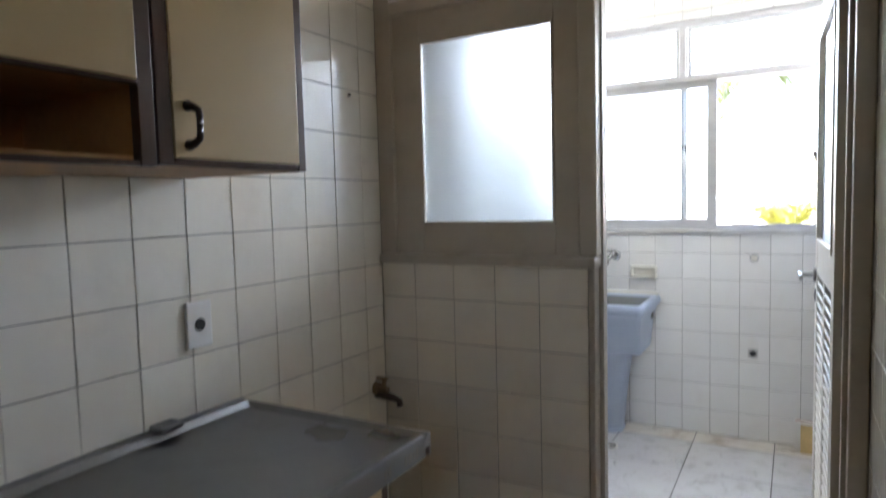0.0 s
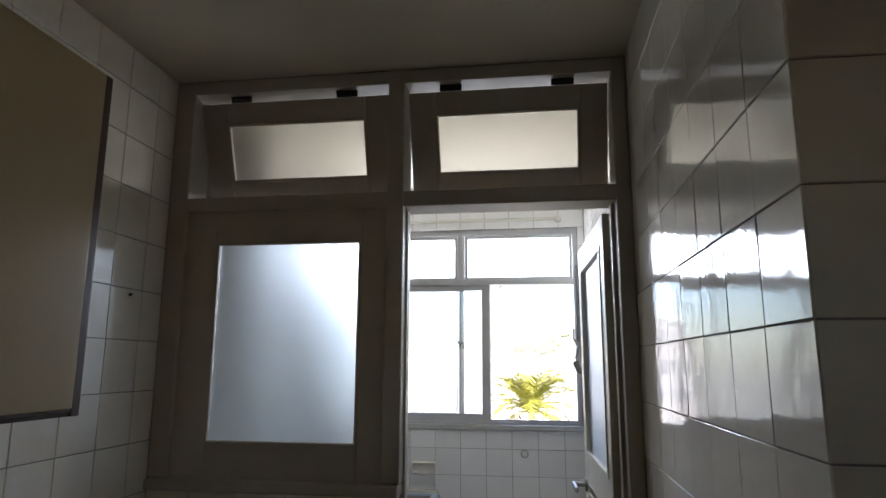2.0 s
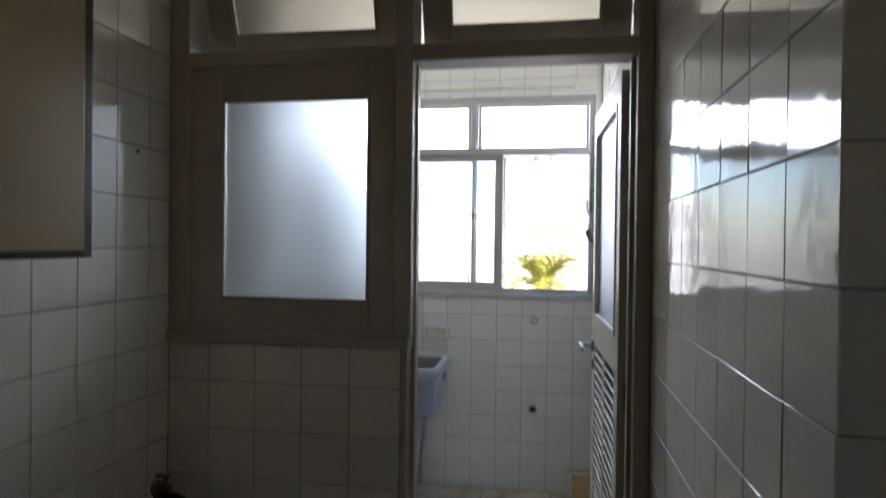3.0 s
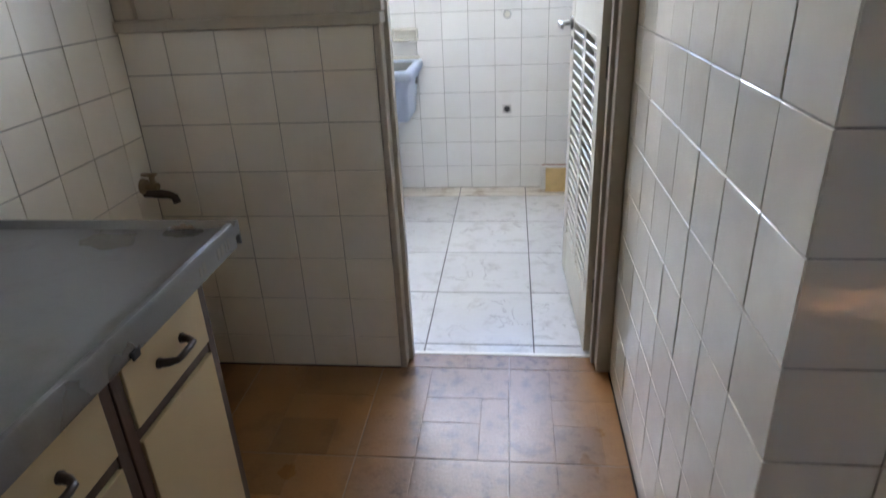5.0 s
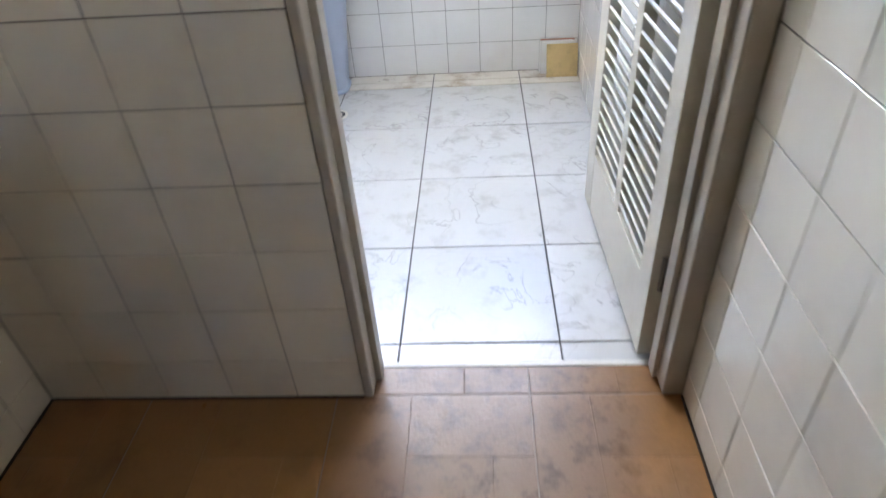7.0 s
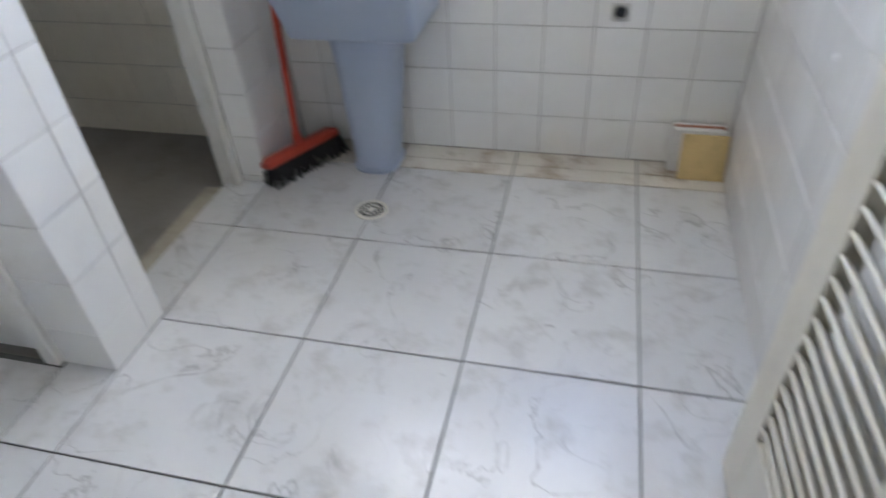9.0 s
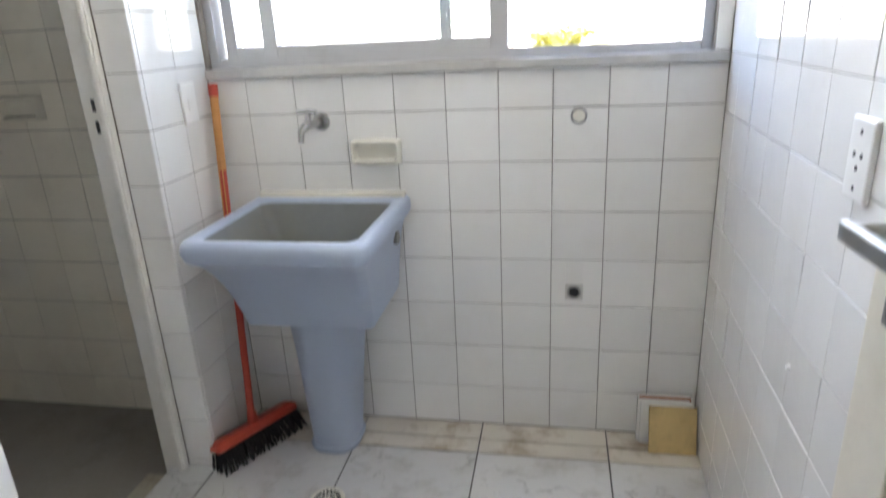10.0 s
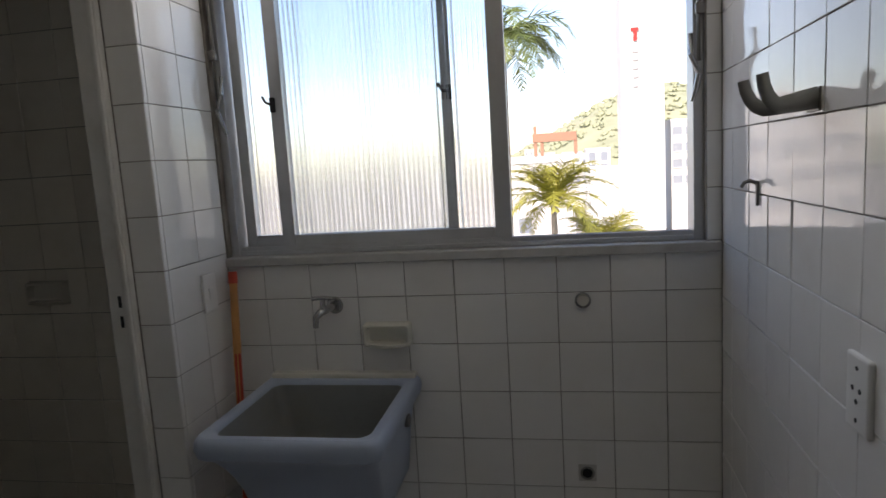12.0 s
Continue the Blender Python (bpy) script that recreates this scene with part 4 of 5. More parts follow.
def soap_dish(x0, x1, z0, z1, label):
    """A ceramic soap dish set in the wall: rim, hollow and lip."""
    t = thing("soap_dish", ((x0 + x1) / 2, LB, z0), label, "soap dish", "built-in soap dishes")
    cx, cz, hw, hh = (x0 + x1) / 2, (z0 + z1) / 2, (x1 - x0) / 2, (z1 - z0) / 2
    bm = bmesh.new()
    rings = []
    for y, w, h, r in ((0.0, hw, hh, 0.012), (-0.024, hw - 0.002, hh - 0.002, 0.012), (-0.031, hw - 0.007, hh - 0.007, 0.012), (-0.030, hw - 0.012, hh - 0.012, 0.012), (-0.006, hw - 0.016, hh - 0.016, 0.012), (-0.004, hw - 0.030, hh - 0.022, 0.008)):
        rings.append([Vector((p.x, LB + y, p.y)) for p in rrect(cx, cz, w, h, r, 0, 4)])
    loft(bm, rings, False, True)
    part("rim", bm, CERAM, t, smooth=True)
    bm = bmesh.new()
    loft(bm, [[Vector((p.x, LB - 0.004 - d, z)) for p in [Vector((x0 + 0.02 + (x1 - x0 - 0.04) * i / 10, 0, 0)) for i in range(11)]] +
              [Vector((x1 - 0.02 - (x1 - x0 - 0.04) * i / 10, LB - 0.030 - d - 0.022 * math.sin(math.pi * i / 10), z)) for i in range(11)] for z, d in ((z0 + 0.004, 0.0), (z0 + 0.015, 0.004))])
    part("lip", bm, CERAM, t, smooth=True)


soap_dish(-1.020, -0.867, 0.870, 0.946, "cream ceramic soap dish set in the tiles over the tank")
soap_dish(-2.180, -2.030, 1.026, 1.105, "cream ceramic soap dish in the dim bathroom wall")

# capped valve and waste outlet
t = thing("capped_valve", (-0.357, LB, 1.0), "round capped water valve in the tiles", "valve")
bm = bmesh.new()
rings = [circle((-0.357, LB + y, 1.0), r, "y", 20) for y, r in ((0, 0.023), (-0.008, 0.023), (-0.010, 0.020), (-0.005, 0.018), (-0.004, 0.001))]
loft(bm, rings, False, True)
part("ring", bm, LEVER, t, "grey metal ring", smooth=True)
bm = bmesh.new()
loft(bm, [circle((-0.357, LB + y, 1.0), r, "y", 16) for y, r in ((-0.004, 0.018), (-0.009, 0.016), (-0.010, 0.006))], False, True)
part("cap", bm, CERAM, t, smooth=True)
t = thing("waste_outlet", (-0.359, LB, 0.469), "open dark waste pipe hole in the tiles", "pipe outlet")
bm = bmesh.new()
rings = [circle((-0.359, LB + y, 0.469), r, "y", 22) for y, r in ((0.0, 0.021), (-0.003, 0.021), (-0.004, 0.019), (-0.002, 0.0165), (0.05, 0.016), (0.06, 0.015))]
loft(bm, rings, False, True)
part("pipe", bm, GUN, t, smooth=True)
bm = bmesh.new()
loft(bm, [circle((-0.359, LB - 0.0015, 0.469), 0.0155, "y", 20), circle((-0.359, LB - 0.0012, 0.469), 0.002, "y", 20)], False, True)
part("dark_bore", bm, BLACK, t)

boxpart("cement_patch", (-0.3845, LB - 0.0008, 0.4435), (-0.3335, LB + 0.003, 0.4945), PATCH, t, "pale cement patch round the pipe", bevel=0.001)

# broom leaning in the corner behind the tank
broom = thing("broom", (-1.36, 1.74, LZ), "red push broom with black bristles leaning in the corner", "broom")
A, B = Vector((-1.372, 1.757, LZ + 0.10)), Vector((-1.422, 1.938, 1.12))
bm = bmesh.new()
cyl(bm, A.lerp(B, 0.0), A.lerp(B, 0.76), 0.0115)
part("handle", bm, REDP, broom, "red lower handle", smooth=True)
bm = bmesh.new()
cyl(bm, A.lerp(B, 0.76), A.lerp(B, 0.965), 0.0125)
part("handle_wrap", bm, HANDLEW, broom, "orange wrapped grip", smooth=True)
bm = bmesh.new()
cyl(bm, A.lerp(B, 0.965), B, 0.0145)
part("handle_cap", bm, REDP, broom, "dark red end cap", smooth=True)
for dx in (-0.006, 0.006):
    bm = bmesh.new()
    cyl(bm, A.lerp(B, 0.5) + Vector((dx, -0.0105, 0)), A.lerp(B, 0.80) + Vector((dx, -0.0115, 0)), 0.002, n=6)
    part("stripe", bm, HANDLEW, broom)
HD = (Vector((-1.255, 1.895, 0)) - Vector((-1.405, 1.615, 0))).normalized()
HM = Matrix.Translation((-1.357, 1.762, LZ)) @ Matrix.Rotation(math.atan2(HD.y, HD.x), 4, "Z") @ Matrix.Rotation(radians(-14), 4, "X")
bm = bmesh.new()
loft(bm, [[HM @ Vector((p.x, p.y, z)) for p in rrect(0, 0, hw, hd, 0.01, 0)] for z, hw, hd in ((0.060, 0.150, 0.026), (0.064, 0.155, 0.030), (0.082, 0.154, 0.029), (0.092, 0.135, 0.020))])
cyl(bm, HM @ Vector((0, 0, 0.085)), A + (B - A) * 0.03, 0.020, 0.014)
part("head", bm, REDP, broom, "red plastic broom head", smooth=True)
bm = bmesh.new()
rnd = random.Random(5)
for i in range(40):
    for j in range(4):
        x = -0.145 + 0.29 * i / 39 + rnd.uniform(-0.003, 0.003)
        y = -0.020 + 0.0133 * j
        b = HM @ Vector((x, y, 0.064))
        e = HM @ Vector((x * 1.10 + rnd.gauss(0, 0.004), y * 1.8 + rnd.gauss(0, 0.004) - 0.004, 0))
        e.z = LZ + 0.001 + abs(rnd.gauss(0, 0.003))
        cyl(bm, b, e, 0.0045, 0.0032, 5)
part("bristles", bm, BRIST, broom, "black bristles", kind="stuff")

# floor drain
t = thing("floor_drain", (-1.052, 1.545, LZ), "round slotted white floor drain grate", "drain")
bm = bmesh.new()
loft(bm, [circle((-1.052, 1.545, LZ + z), r, "z", 28) for z, r in ((0, 0.052), (0.003, 0.052), (0.004, 0.049), (0.0035, 0.044), (0.003, 0.043))], False, True)
part("grate", bm, CERAM, t, smooth=True)
for ring, (r0, r1, n) in enumerate(((0.013, 0.023, 10), (0.028, 0.040, 20))):
    for k in range(n):
        a = 2 * math.pi * k / n
        bm = bmesh.new()
        m = Matrix.Translation((-1.052, 1.545, LZ)) @ Matrix.Rotation(a, 4, "Z")
        box(bm, (r0, -0.0034, 0.0028), (r1, 0.0034, 0.0042), 0, m)
        part("slot", bm, BLACK, t)

# loose tiles stacked on edge in the corner
st = thing("tile_stack", (-0.05, 1.93, LZ), "small stack of loose wall tiles standing on edge, unglazed backs out", "tiles")
for k, (y, m_, h, dx) in enumerate(((1.953, TILE, 0.152, 0.0), (1.941, RUSTY, 0.153, 0.004), (1.929, TILE, 0.150, -0.002), (1.917, TILE, 0.150, 0.006))):
    bm = bmesh.new()
    box(bm, (-0.155 + dx, y - 0.0045, LZ + 0.001), (-0.002 + dx, y + 0.0045, LZ + h), 0.0015)
    part("loose_tile", bm, m_, st)
bm = bmesh.new()
TL = Matrix.Translation((-0.056, 1.862, LZ + 0.002)) @ Matrix.Rotation(radians(-17), 4, "X")
box(bm, (-0.070, -0.0045, 0.001), (0.070, 0.0045, 0.146), 0.0015, TL)
part("loose_tile", bm, TAN, st, "tan unglazed tile back")


def coat_hook():
    """The large grey double hook: back plate and two broad arms."""
    t = thing("wall_hook", (lrx(1.308), 1.308, 1.47), "large grey double coat hook on the glossy tiles", "hook")
    bm = bmesh.new()
    box(bm, (lrx(1.308) - 0.005, 1.281, 1.462), (lrx(1.308), 1.335, 1.502), 0.003)
    part("back_plate", bm, GUN, t)
    for dy in (-0.020, 0.020):
        bm = bmesh.new()
        y = 1.308 + dy
        spread = 1.6 * dy
        prof = []
        for i in range(11):
            f = i / 10
            bend = max(0.0, (f - 0.58) / 0.42) * math.pi / 2.3
            x = lrx(1.308) - 0.004 - (0.062 * min(f, 0.58) / 0.58 + 0.034 * math.sin(bend))
            z = 1.484 - 0.010 * min(f, 0.58) / 0.58 + 0.052 * (1 - math.cos(bend)) * 1.25
            prof.append((Vector((x, y + spread * f, z)), 0.020 - 0.009 * f))
        rings = []
        for i, (p, w) in enumerate(prof):
            d = (prof[min(i + 1, 10)][0] - prof[max(i - 1, 0)][0]).normalized()
            side = Vector((0, 1, 0))
            up = d.cross(side).normalized()
            rings.append([p + up * w * math.cos(a) * 0.9 + side * 0.005 * math.sin(a) for a in [2 * math.pi * k / 12 for k in range(12)]])
        loft(bm, rings)
        part("arm", bm, GUN, t, smooth=True)


coat_hook()
t = thing("small_wall_hook", (lrx(1.63), 1.63, 1.305), "small dark metal T hook on the tiles", "hook")
bm = bmesh.new()
box(bm, (lrx(1.63) - 0.006, 1.625, 1.280), (lrx(1.63), 1.635, 1.335), 0.002)
part("back_plate", bm, GUN, t)
bm = bmesh.new()
tube(bm, [(lrx(1.63) - 0.004, 1.63, 1.330), (lrx(1.63) - 0.018, 1.63, 1.336), (lrx(1.63) - 0.030, 1.63, 1.332), (lrx(1.63) - 0.036, 1.63, 1.322)], [0.0045, 0.0045, 0.004, 0.004])
part("prong", bm, GUN, t, smooth=True)
plate("wall_socket", (lrx(1.105), 1.105, 1.049), -1, 0.07, 0.115, "white plastic wall socket on the laundry tiles", [(0, 0.038, 0.0035), (0.012, 0.006, 0.004), (-0.010, 0.006, 0.004), (0, -0.012, 0.004), (0, -0.04, 0.0035)])
plate("light_switch", (LX, 1.838, 1.076), 1, 0.07, 0.115, "white plastic light switch on the tiled pillar", [])
bm = bmesh.new()
box(bm, (LX + 0.009, 1.825, 1.056), (LX + 0.014, 1.851, 1.091), 0.003)
part("rocker", bm, WPLAST, bpy.data.objects["light_switch"])
t = thing("wall_plug", (lrx(1.258), 1.258, 0.637), "white plastic plug in a drilled hole", "wall plug")
bm = bmesh.new()
cyl(bm, (lrx(1.258) + 0.001, 1.258, 0.637), (lrx(1.258) - 0.006, 1.258, 0.637), 0.007, 0.005)
part("plug", bm, WPLAST, t, smooth=True)

# conduit over the window
t = thing("wall_conduit", (-0.7, LB, 2.40), "thin cream conduit above the window", "pipe")
bm = bmesh.new()
cyl(bm, (-1.42, LB - 0.010, 2.385), (-0.13, LB - 0.010, 2.385), 0.009)
part("pipe", bm, CERAM, t, smooth=True)
bm = bmesh.new()
loft(bm, [circle((-0.13, LB + y, 2.385), r, "y", 14) for y, r in ((0, 0.022), (-0.024, 0.022), (-0.027, 0.018))], False, True)
part("joint", bm, CERAM, t, smooth=True)


DX0 = LX - 0.158
t = thing("door_2", (LX - 0.1, 1.3, LZ), "white painted bathroom door frame with its door off", "door frame", kind="structure")
for nm, a, b in (("jamb", (DX0 - 0.004, 1.621, LZ - 0.03), (LX - 0.092, 1.6425, 2.08)), ("jamb", (DX0 - 0.004, 1.014, LZ - 0.03), (LX - 0.05, 1.050, 2.08)), ("head", (DX0 - 0.004, 1.050, 2.04), (LX - 0.05, 1.621, 2.08)),
                 ("door_stop", (LX - 0.111, 1.613, LZ - 0.03), (LX - 0.095, 1.6215, 2.04))):
    boxpart(nm, a, b, WHITEP, t, bevel=0.004)
for z in (1.045, 1.10):
    boxpart("strike_plate", (DX0 + 0.026, 1.6192, z - 0.016), (DX0 + 0.036, 1.6214, z + 0.016), BLACK, t, "dark strike hole")
t = thing("door_3", (-1.98, 0.80, LZ), "white painted door frame with a closed plain door", "door", kind="structure")
for nm, a, b in (("jamb", (-1.648, 0.800, LZ), (LX - 0.152, 0.90, 2.08)), ("jamb", (-2.358, 0.790, LZ), (-2.31, 0.90, 2.08)), ("head", (-2.31, 0.792, 2.04), (-1.648, 0.90, 2.08)), ("leaf", (-2.308, 0.835, LZ + 0.004), (-1.652, 0.870, 2.038))):
    boxpart(nm, a, b, WHITEP, t, bevel=0.004)

# ---- outside ----
HAZE = mat("far_white_plaster", (0.62, 0.60, 0.56), 0.9, vary=0.06, scale=0.3)
BUFF = mat("far_cream_plaster", (0.55, 0.49, 0.40), 0.9, vary=0.08, scale=0.4)
CLAY = mat("far_red_brick", (0.36, 0.19, 0.12), 0.9, vary=0.15, scale=1.0)
DARKG = mat("far_window_glass", (0.26, 0.28, 0.30), 0.25, vary=0.2, scale=0.5)
SIGNR = mat("red_sign", (0.55, 0.03, 0.02), 0.5, vary=0.05)
SIGNB = mat("sign_letters", (0.44, 0.41, 0.40), 0.6, vary=0.05)
GREEN = mat("palm_leaf", (0.115, 0.15, 0.035), 0.5, vary=0.25, scale=1.5, island_vary=0.35)
YGREEN = mat("yellow_palm_leaf", (0.23, 0.22, 0.025), 0.5, vary=0.25, scale=1.5, island_vary=0.4)
BARK = mat("palm_bark", (0.22, 0.19, 0.15), 0.9, vary=0.25, scale=4.0, bump=0.3)
# green of the hill and its trees is paled to stand for haze
WOODS = mat("haze_paled_woods", (0.25, 0.26, 0.16), 0.9, vary=0.40, scale=0.06, stain=0.5, stain_color=(0.36, 0.30, 0.22), stain_scale=0.012)
EARTH = mat("town_ground", (0.24, 0.22, 0.19), 0.95, vary=0.2, scale=0.05)

bm = bmesh.new()
bmesh.ops.create_grid(bm, x_segments=8, y_segments=8, size=2500, matrix=Matrix.Translation((0, 0, -14)))
tagged(part("ground", bm, EARTH, None), "pale town ground below the window", "ground", kind="structure")

# wooded hill
rnd = random.Random(11)
bm = bmesh.new()
NX, NY = 60, 14
vs = []
for j in range(NY + 1):
    row = []
    for i in range(NX + 1):
        x = -260 + 520 * i / NX
        y = 380 + 260 * j / NY
        ridge = 70 * math.exp(-((x - 88) / 105) ** 2) + 18 * math.exp(-((x + 160) / 60) ** 2)
        f = math.sin(math.pi * min(1.0, j / NY * 0.62 + 0.02))
        z = -14 + ridge * f + 2.6 * noise.noise(Vector((x * 0.05, y * 0.05, 0))) * f + 1.8 * noise.noise(Vector((x * 0.2, y * 0.2, 3))) * f
        row.append(bm.verts.new((x, y, z)))
    vs.append(row)
for j in range(NY):
    for i in range(NX):
        bm.faces.new((vs[j][i], vs[j][i + 1], vs[j + 1][i + 1], vs[j + 1][i]))
hill = tagged(part("hill", bm, WOODS, None, smooth=True), "wooded hill behind the town, haze put into its pale colour", "hill", kind="structure")
rnd = random.Random(4)
cv, cf = [], []
for k in range(2600):
    i, j = rnd.uniform(0, NX - 1), rnd.uniform(1, NY * 0.8)
    x, y = -260 + 520 * i / NX, 380 + 260 * j / NY
    ridge = 70 * math.exp(-((x - 88) / 105) ** 2) + 18 * math.exp(-((x + 160) / 60) ** 2)
    f = math.sin(math.pi * min(1.0, j / NY * 0.62 + 0.02))
    z = -14 + ridge * f + 2.6 * noise.noise(Vector((x * 0.05, y * 0.05, 0))) * f
    if noise.noise(Vector((x * 0.03, y * 0.03, 9))) > 0.25:
        continue
    r = rnd.uniform(1.2, 3.0)
    b = len(cv)
    for dx, dy, dz in ((1, 0, 0), (-1, 0, 0), (0, 1, 0), (0, -1, 0), (0, 0, 1), (0.7, 0.7, 0.5), (-0.7, 0.6, 0.6), (-0.6, -0.7, 0.5), (0.7, -0.6, 0.6)):
        s = r * rnd.uniform(0.7, 1.2)
        cv.append((x + dx * s, y + dy * s, z + dz * s * 1.1))
    for f3 in ((0, 5, 8), (5, 4, 8), (5, 2, 4), (2, 6, 4), (6, 1, 4), (1, 7, 4), (7, 3, 4), (3, 8, 4), (0, 2, 5), (2, 1, 6), (1, 3, 7), (3, 0, 8)):
        cf.append(tuple(b + q for q in f3))
me = bpy.data.meshes.new("far_trees")
me.from_pydata(cv, [], cf)
me.materials.append(WOODS)
tagged(new("far_trees", me), "scattered trees over the distant hill", "trees", kind="stuff")


def building(x, y, w, d, top, material, label, floors, cols, group="", win_w=0.5, win_h=0.45, skip=(), base=-14.0):
    """A block with storeys of real window recesses, slabs and a parapet."""
    t = thing("apartment_building", (x, y, base), label, "building", group)
    bm = bmesh.new()
    box(bm, (x - w / 2, y - d / 2, base), (x + w / 2, y + d / 2, top))
    part("wall", bm, material, t)
    bm = bmesh.new()
    box(bm, (x - w / 2 - 0.15, y - d / 2 - 0.15, top), (x + w / 2 + 0.15, y + d / 2 + 0.15, top + 0.5))
    part("roof", bm, material, t)
    fh = 3.0
    n = 0
    for f in range(floors):
        zc = top - 1.7 - f * fh
        for c in range(cols):
            if (f, c) in skip:
                continue
            xc = x - w / 2 + w * (c + 0.5) / cols
            hw, hh = w / cols * win_w / 2, fh * win_h / 2
            bm = bmesh.new()
            box(bm, (xc - hw, y - d / 2 - 0.04, zc - hh), (xc + hw, y - d / 2 + 0.06, zc + hh))
            wn = part("window", bm, DARKG, t)
            bm = bmesh.new()
            box(bm, (xc - hw - 0.1, y - d / 2 - 0.16, zc - hh - 0.16), (xc + hw + 0.1, y - d / 2 + 0.02, zc - hh))
            part("sill", bm, material, wn)
    return t


# tall white tower with a red mark and upright letters
tw = thing("white_tower", (15.9, 120, -14), "tall plain white tower with a red sign and upright lettering", "building")
boxpart("wall", (12.2, 120, -14), (19.6, 128, 29.0), HAZE, tw, bevel=0.1)
boxpart("wing", (6.5, 124, -14), (12.2, 130, -1.0), HAZE, tw, bevel=0.1)
bm = bmesh.new()
box(bm, (14.0, 119.7, 22.6), (15.3, 119.99, 23.1))
box(bm, (14.4, 119.7, 20.9), (15.0, 119.99, 22.6))
part("sign", bm, SIGNR, tw, "red sign")
for k, (z, h) in enumerate(((18.9, 1.0), (17.5, 1.0), (16.0, 1.2), (14.5, 1.0), (12.9, 1.3))):
    boxpart("letter_bar", (14.2, 119.8, z), (15.2, 119.99, z + h * 0.7), SIGNB, tw, "grey upright lettering")
building(26.0, 130, 9, 10, 6.5, HAZE, "white apartment block with rows of balconies", 4, 4, "town blocks", 0.75, 0.5)
building(34, 118, 8, 9, -3.5, BUFF, "low cream town block with small windows", 3, 5, "town blocks", 0.4, 0.35)
building(11.0, 170, 6, 8, 2.5, HAZE, "far slim white block with dark windows", 4, 2, "town blocks", 0.55, 0.7)
building(7.0, 200, 10, 10, 1.5, HAZE, "far pale block among the hill houses", 3, 5, "town blocks", 0.4, 0.4)
building(-20, 75, 12, 10, 6.0, HAZE, "white neighbouring block seen through ribbed glass", 6, 4, "town blocks", 0.5, 0.45)
for k in range(26):
    rr = random.Random(100 + k)
    x, y = rr.uniform(-20, 95), rr.uniform(215, 360)
    w = rr.uniform(5, 9)
    building(x, y, w, 7, rr.uniform(-4, 6.0), HAZE if k % 3 else BUFF, "small pale house at the foot of the hill", 2, 3, "hillside houses", 0.4, 0.4)

# house with a red brick pergola on its roof terrace
hs = thing("terrace_house", (-1.8, 60, -14), "white house with a red brick pergola on its roof terrace", "house")
boxpart("wall", (-6.6, 60, -14), (1.5, 68, 0.9), HAZE, hs, bevel=0.05)
boxpart("parapet", (-6.7, 59.9, 0.9), (1.6, 60.1, 1.6), HAZE, hs, bevel=0.02)
boxpart("beam", (-2.2, 59.7, 2.80), (1.8, 60.3, 3.60), CLAY, hs, "red brick beam", bevel=0.03)
for x in (-2.1, -1.5, 1.55):
    boxpart("post", (x, 59.8, 1.55), (x + 0.3, 60.2, 3.1 if x > -1.8 else 4.3), CLAY, hs, "red brick post", bevel=0.02)
boxpart("window", (-0.6, 59.93, -2.6), (0.2, 60.02, -1.6), DARKG, hs)
boxpart("window", (-3.8, 59.93, -5.6), (-2.6, 60.02, -4.2), DARKG, hs)


def palm(x, y, zc, height, spread, fronds, material, label, seed, droop=1.0, upright=0.5):
    """A palm: tapered ringed trunk and arching fronds of many narrow leaflets."""
    rnd = random.Random(seed)
    t = thing("palm_tree", (x, y, zc - height), label, "palm tree", "palms outside")
    bm = bmesh.new()
    pts, rs = [], []
    for i in range(13):
        f = i / 12
        pts.append((x + 0.25 * math.sin(f * 1.6) - 0.25, y, zc - height + height * f))
        rs.append((0.20 - 0.08 * f) * (1.06 if i % 2 else 0.96))
    tube(bm, pts, rs, 10)
    part("trunk", bm, BARK, t, smooth=True)
    top = Vector((pts[-1][0], y, zc))
    for k in range(fronds):
        a = 2 * math.pi * (k * 0.382 + rnd.uniform(-0.05, 0.05))
        rise = upright + (rnd.uniform(-0.5, 0.55) if upright < 0.8 else rnd.uniform(-0.9, 1.9))
        ln = spread * rnd.uniform(0.8, 1.15)
        d = Vector((math.cos(a), math.sin(a), 0))
        bm = bmesh.new()
        p = top.copy()
        v = (d + Vector((0, 0, rise))).normalized()
        spine = [p.copy()]
        for s in range(16):
            p = p + v * ln / 16
            v = (v + Vector((0, 0, -0.075 * droop - 0.006 * s))).normalized()
            spine.append(p.copy())
        tube(bm, spine, [0.03 * (1 - 0.055 * s) for s in range(17)], 4)
        for s in range(2, 17):
            q = spine[s]
            fwd = (spine[s] - spine[s - 1]).normalized()
            side = fwd.cross(Vector((0, 0, 1))).normalized()
            for sg in (-1, 1):
                for half in (0.0, 0.5):
                    b0 = q - fwd * half * ln / 16
                    lw = ln * 0.30 * math.sin(math.pi * min(0.97, (s / 17) * 0.85 + 0.12)) * rnd.uniform(0.8, 1.15)
                    tip = b0 + (side * sg * 0.7 + fwd * 0.75 + Vector((0, 0, rnd.uniform(-0.5, 0.15) * droop))).normalized() * lw
                    mid = b0.lerp(tip, 0.5) + Vector((0, 0, 0.03 * lw))
                    wv = fwd * 0.020 * spread * 0.6
                    v4 = [bm.verts.new(c) for c in (b0 - wv, b0 + wv, mid + wv * 0.8, tip, mid - wv * 0.8)]
                    bm.faces.new(v4)
        part("frond", bm, material, t)


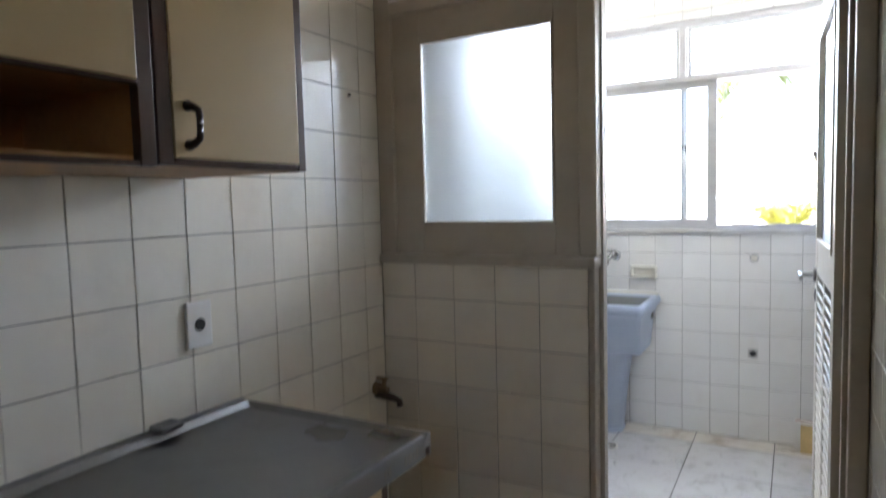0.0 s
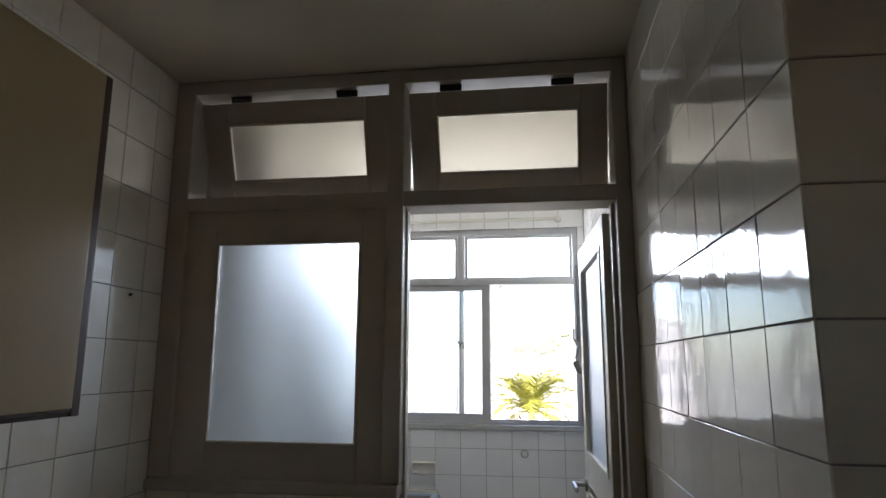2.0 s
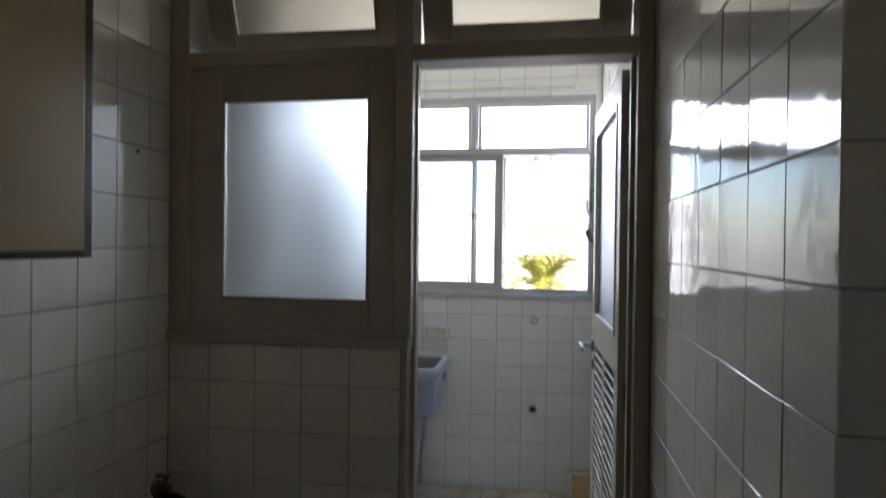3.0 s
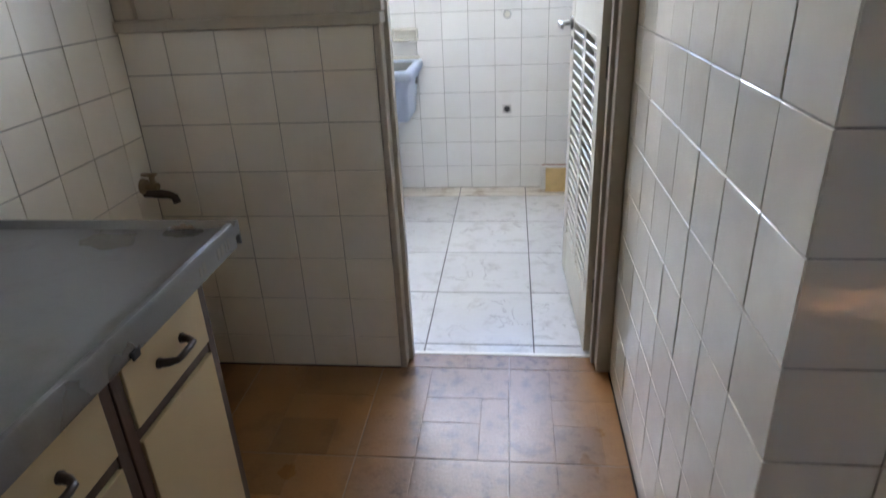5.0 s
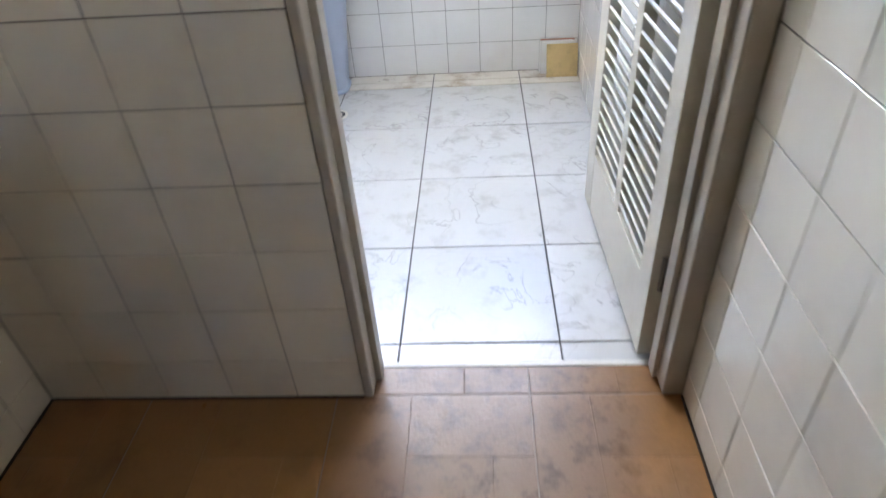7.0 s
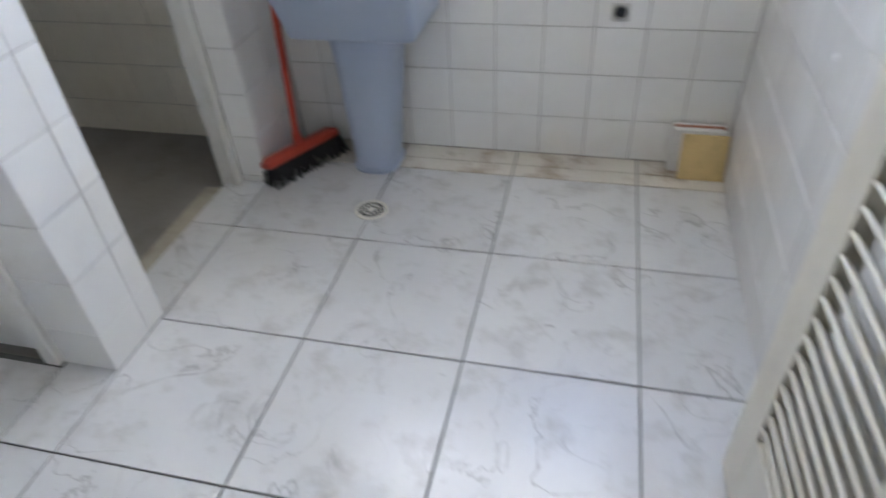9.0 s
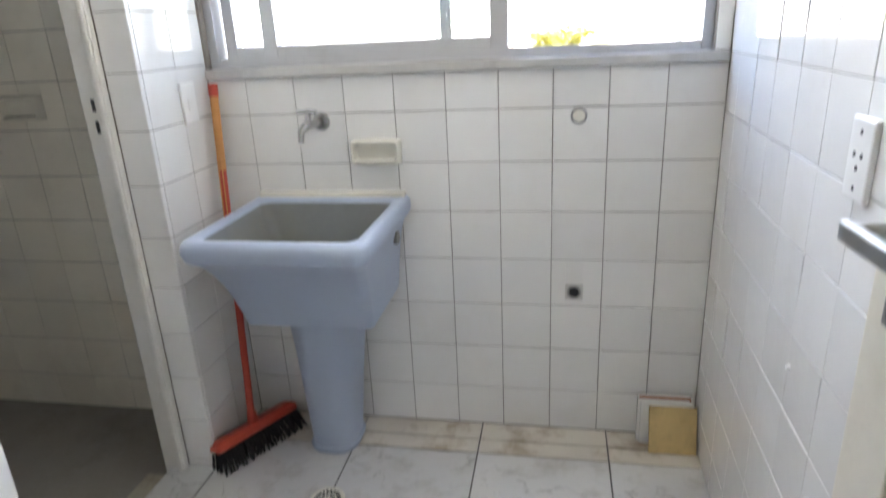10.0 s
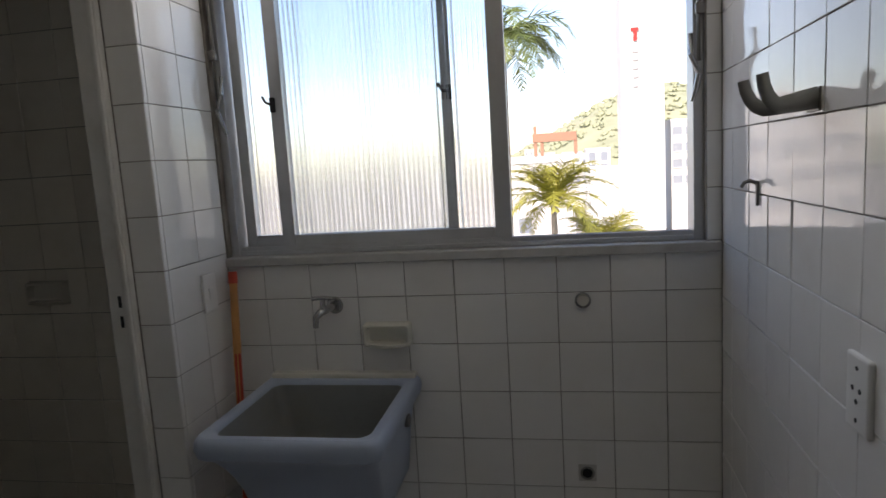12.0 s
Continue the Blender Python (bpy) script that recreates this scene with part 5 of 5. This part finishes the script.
palm(-2.6, 32.0, 7.2, 21.0, 4.0, 26, GREEN, "tall palm with drooping green fronds", 1, 1.5, 0.7)
palm(-0.45, 26.0, -0.5, 13.3, 2.7, 32, YGREEN, "sunlit palm with yellow-green fronds below the window", 2, 0.95, 0.9)
palm(1.6, 27.0, -2.7, 11.3, 2.5, 32, YGREEN, "bushy yellow-green palm beside another", 3, 1.0, 0.95)
palm(0.5, 24.5, -3.0, 11.0, 2.1, 28, YGREEN, "small yellow-green palm in front of the houses", 7, 1.0, 0.9)

# ---- tiles of walls and floors ----
X, Y, Z = (1, 0, 0), (0, 1, 0), (0, 0, 1)
nX, nY = (-1, 0, 0), (0, -1, 0)
# partition, kitchen side (faces -y) and door reveal
tiling(part_wall, (KL, 0, 0), X, Z, (-0.711 - KL, 1.138), (-0.868 - KL, 0.123), (0.152, 0.149), material=KTILE, seed=1)
tiling(part_wall, (KL, 0.12, LZ), nX, Z, (0.9, 1.9), (0.05, 0.125), (0.152, 0.152), seed=16)
tiling(part_wall, (-0.711, 0.12, LZ), nX, Z, (-0.711 - KL, 1.15), (0.05, 0.125), (0.152, 0.152), seed=2)
# kitchen right wall (faces -x) and its end face (faces -y)
tiling(wall_kr, (KR, 0, 0), nY, Z, (1.128, KC), (0.982 - 0.150 * 6, 1.560 - 0.1485 * 10), (0.150, 0.1485), material=KTILE, seed=3, tilt=0.3)
tiling(wall_kr, (KR, -1.128, 0), X, Z, (1.2, KC), (0.149, 1.560 - 0.1485 * 10), (0.149, 0.1485), material=KTILE, seed=4)
# kitchen left wall (faces +x)
tiling(wall_kl, (KL, -2.4, 0), Y, Z, (2.4, KC), (2.4 - 0.103, 1.428 - 0.148 * 9), (0.1443, 0.148), material=KTILE, seed=5)
# laundry window wall (faces -y)
tiling(wall_lb, (LX, LB, LZ), X, Z, (lrx(LB) - LX, 1.130 - LZ), (-0.730 - LX, 0.422 - LZ), (0.1508, 0.1503), seed=6,
       holes=[(-0.359 - 0.026 - LX, -0.359 + 0.026 - LX, 0.443 - LZ, 0.495 - LZ)])
tiling(wall_lb, (LX, LB, WZ1), X, Z, (lrx(LB) - LX, LC - WZ1), (-0.730 - LX, 0.108), (0.1508, 0.1503), seed=7)
tiling(wall_lb, (WX1 + 0.001, LB, WZ0), X, Z, (lrx(LB) - WX1 - 0.001, WZ1 - WZ0), (0.5, 1.306 - WZ0), (0.1512, 0.1515), seed=8)
# laundry right wall (faces -x)
tiling(wall_lr, (lrx(LB), LB, LZ), LRM.to_3x3() @ Vector(nY), Z, (LB - 0.128, LC - LZ), (0.256, 0.397 - LZ), (0.1475, 0.1515), seed=9, tilt=0.35)
# pillar: faces -y and +x
tiling(wall_pil, (LX - 0.092, 1.643, LZ), X, Z, (0.092, LC - LZ), (0.5, 0.443 - LZ), (0.7, 0.1463), seed=10)
tiling(wall_pil, (LX, 1.643, LZ), Y, Z, (LB - 1.643, LC - LZ), (0.168, 0.443 - LZ), (0.1515, 0.1463), seed=11)
# pier between the doorways: faces +x and -y
tiling(wall_near, (LX, 0.815, LZ), Y, Z, (0.197, LC - LZ), (0.130, 0.253 - LZ), (0.1515, 0.1525), seed=12)
tiling(wall_near, (LX - 0.150, 0.815, LZ), X, Z, (0.150, LC - LZ), (0.5, 0.253 - LZ), (0.7, 0.1525), seed=13)
# bathroom wall (faces -y)
tiling(wall_bt, (-2.75, LB - 0.004, LZ - 0.03), X, Z, (LX - 0.158 + 2.75, 2.4), (0.03, 0.13), (0.152, 0.152), material=KTILE, seed=14,
       holes=[(-2.180 + 2.75, -2.030 + 2.75, 1.027 + 0.05, 1.105 + 0.05)])
# laundry floor
tiling(floor_l, (-1.60, 0.10, LZ), X, Y, (LR + 1.63, 1.708), (-0.247 + 1.60, 0.489), (0.402, 0.4045), material=MARBLETILE, gap=0.005, tilt=0.05, depth=0.004, seed=15)
tiling(floor_l, (-1.60, 1.808, LZ), X, Y, (LR + 1.63, LB - 1.808), (-0.247 + 1.60, 0.475), (0.402, 0.4045), material=MARBLEDIRTY, gap=0.005, tilt=0.05, depth=0.004, seed=18)
tiling(floor_l, (-2.6, 0.12, LZ), X, Y, (1.0, 0.68), (-1.84 + 2.6, 0.455), (0.4015, 0.4035), material=MARBLETILE, gap=0.005, tilt=0.05, depth=0.004, seed=17)


def parquet_mesh(w, h, flip):
    """A kitchen floor tile, its face pressed into blocks with shallow joints."""
    cells = [(0.0, 0.39, 0.0, 1.0), (0.39, 1.0, 0.63, 1.0), (0.39, 0.80, 0.355, 0.63), (0.80, 1.0, 0.0, 0.63), (0.39, 0.80, 0.0, 0.355)]
    if h < 0.2:
        cells = [(0.0, 0.4, 0.0, 1.0), (0.4, 1.0, 0.0, 1.0)]
    vs, fs = [], []
    e = 0.0013
    for a0, a1, b0, b1 in cells:
        if flip & 1:
            a0, a1 = 1 - a1, 1 - a0
        if flip & 2:
            b0, b1 = 1 - b1, 1 - b0
        x0, x1, y0, y1 = (a0 - 0.5) * w, (a1 - 0.5) * w, (b0 - 0.5) * h, (b1 - 0.5) * h
        k = len(vs)
        vs += [(x0, y0, -0.0007), (x1, y0, -0.0007), (x1, y1, -0.0007), (x0, y1, -0.0007), (x0 + e, y0 + e, 0), (x1 - e, y0 + e, 0), (x1 - e, y1 - e, 0), (x0 + e, y1 - e, 0)]
        fs += [(k + i, k + (i + 1) % 4, k + 4 + (i + 1) % 4, k + 4 + i) for i in range(4)] + [(k + 4, k + 5, k + 6, k + 7)]
    k = len(vs)
    vs += [(-w / 2, -h / 2, -0.0007), (w / 2, -h / 2, -0.0007), (w / 2, h / 2, -0.0007), (-w / 2, h / 2, -0.0007), (-w / 2, -h / 2, -0.004), (w / 2, -h / 2, -0.004), (w / 2, h / 2, -0.004), (-w / 2, h / 2, -0.004)]
    fs += [(k + 4 + i, k + 4 + (i + 1) % 4, k + (i + 1) % 4, k + i) for i in range(4)]
    me = bpy.data.meshes.new("tile")
    me.from_pydata(vs, [], fs)
    me.materials.append(KFLOOR)
    return me


xs = [KL] + [-1.215, -0.775, -0.335, 0.105, 0.545, 0.985, 1.425] + [1.5]
ys = [-4.2] + [0.003 - 0.44 * k for k in range(9, -1, -1)] + [0.098]
cache = {}
rnd = random.Random(8)
for x0, x1 in zip(xs, xs[1:]):
    for y0, y1 in zip(ys, ys[1:]):
        if y1 > -1.0 and x0 >= 0.0:
            continue
        X1 = min(x1, KR) if y1 > -1.05 else x1
        if y0 > -0.01:
            if x0 < -0.80 or x0 >= KR:
                continue
            x0c = max(x0, -0.709)
        else:
            x0c = x0
        w, h = X1 - x0c - 0.003, y1 - y0 - 0.003
        key = (round(w, 3), round(h, 3), 0 if -0.8 < x0 < -0.7 and y0 < -0.4 else rnd.randrange(4))
        if key not in cache:
            cache[key] = parquet_mesh(*key)
        ob = new("tile", cache[key])
        ob.parent = floor_k
        ob.location = ((x0c + X1) / 2, (y0 + y1) / 2, 0.0)
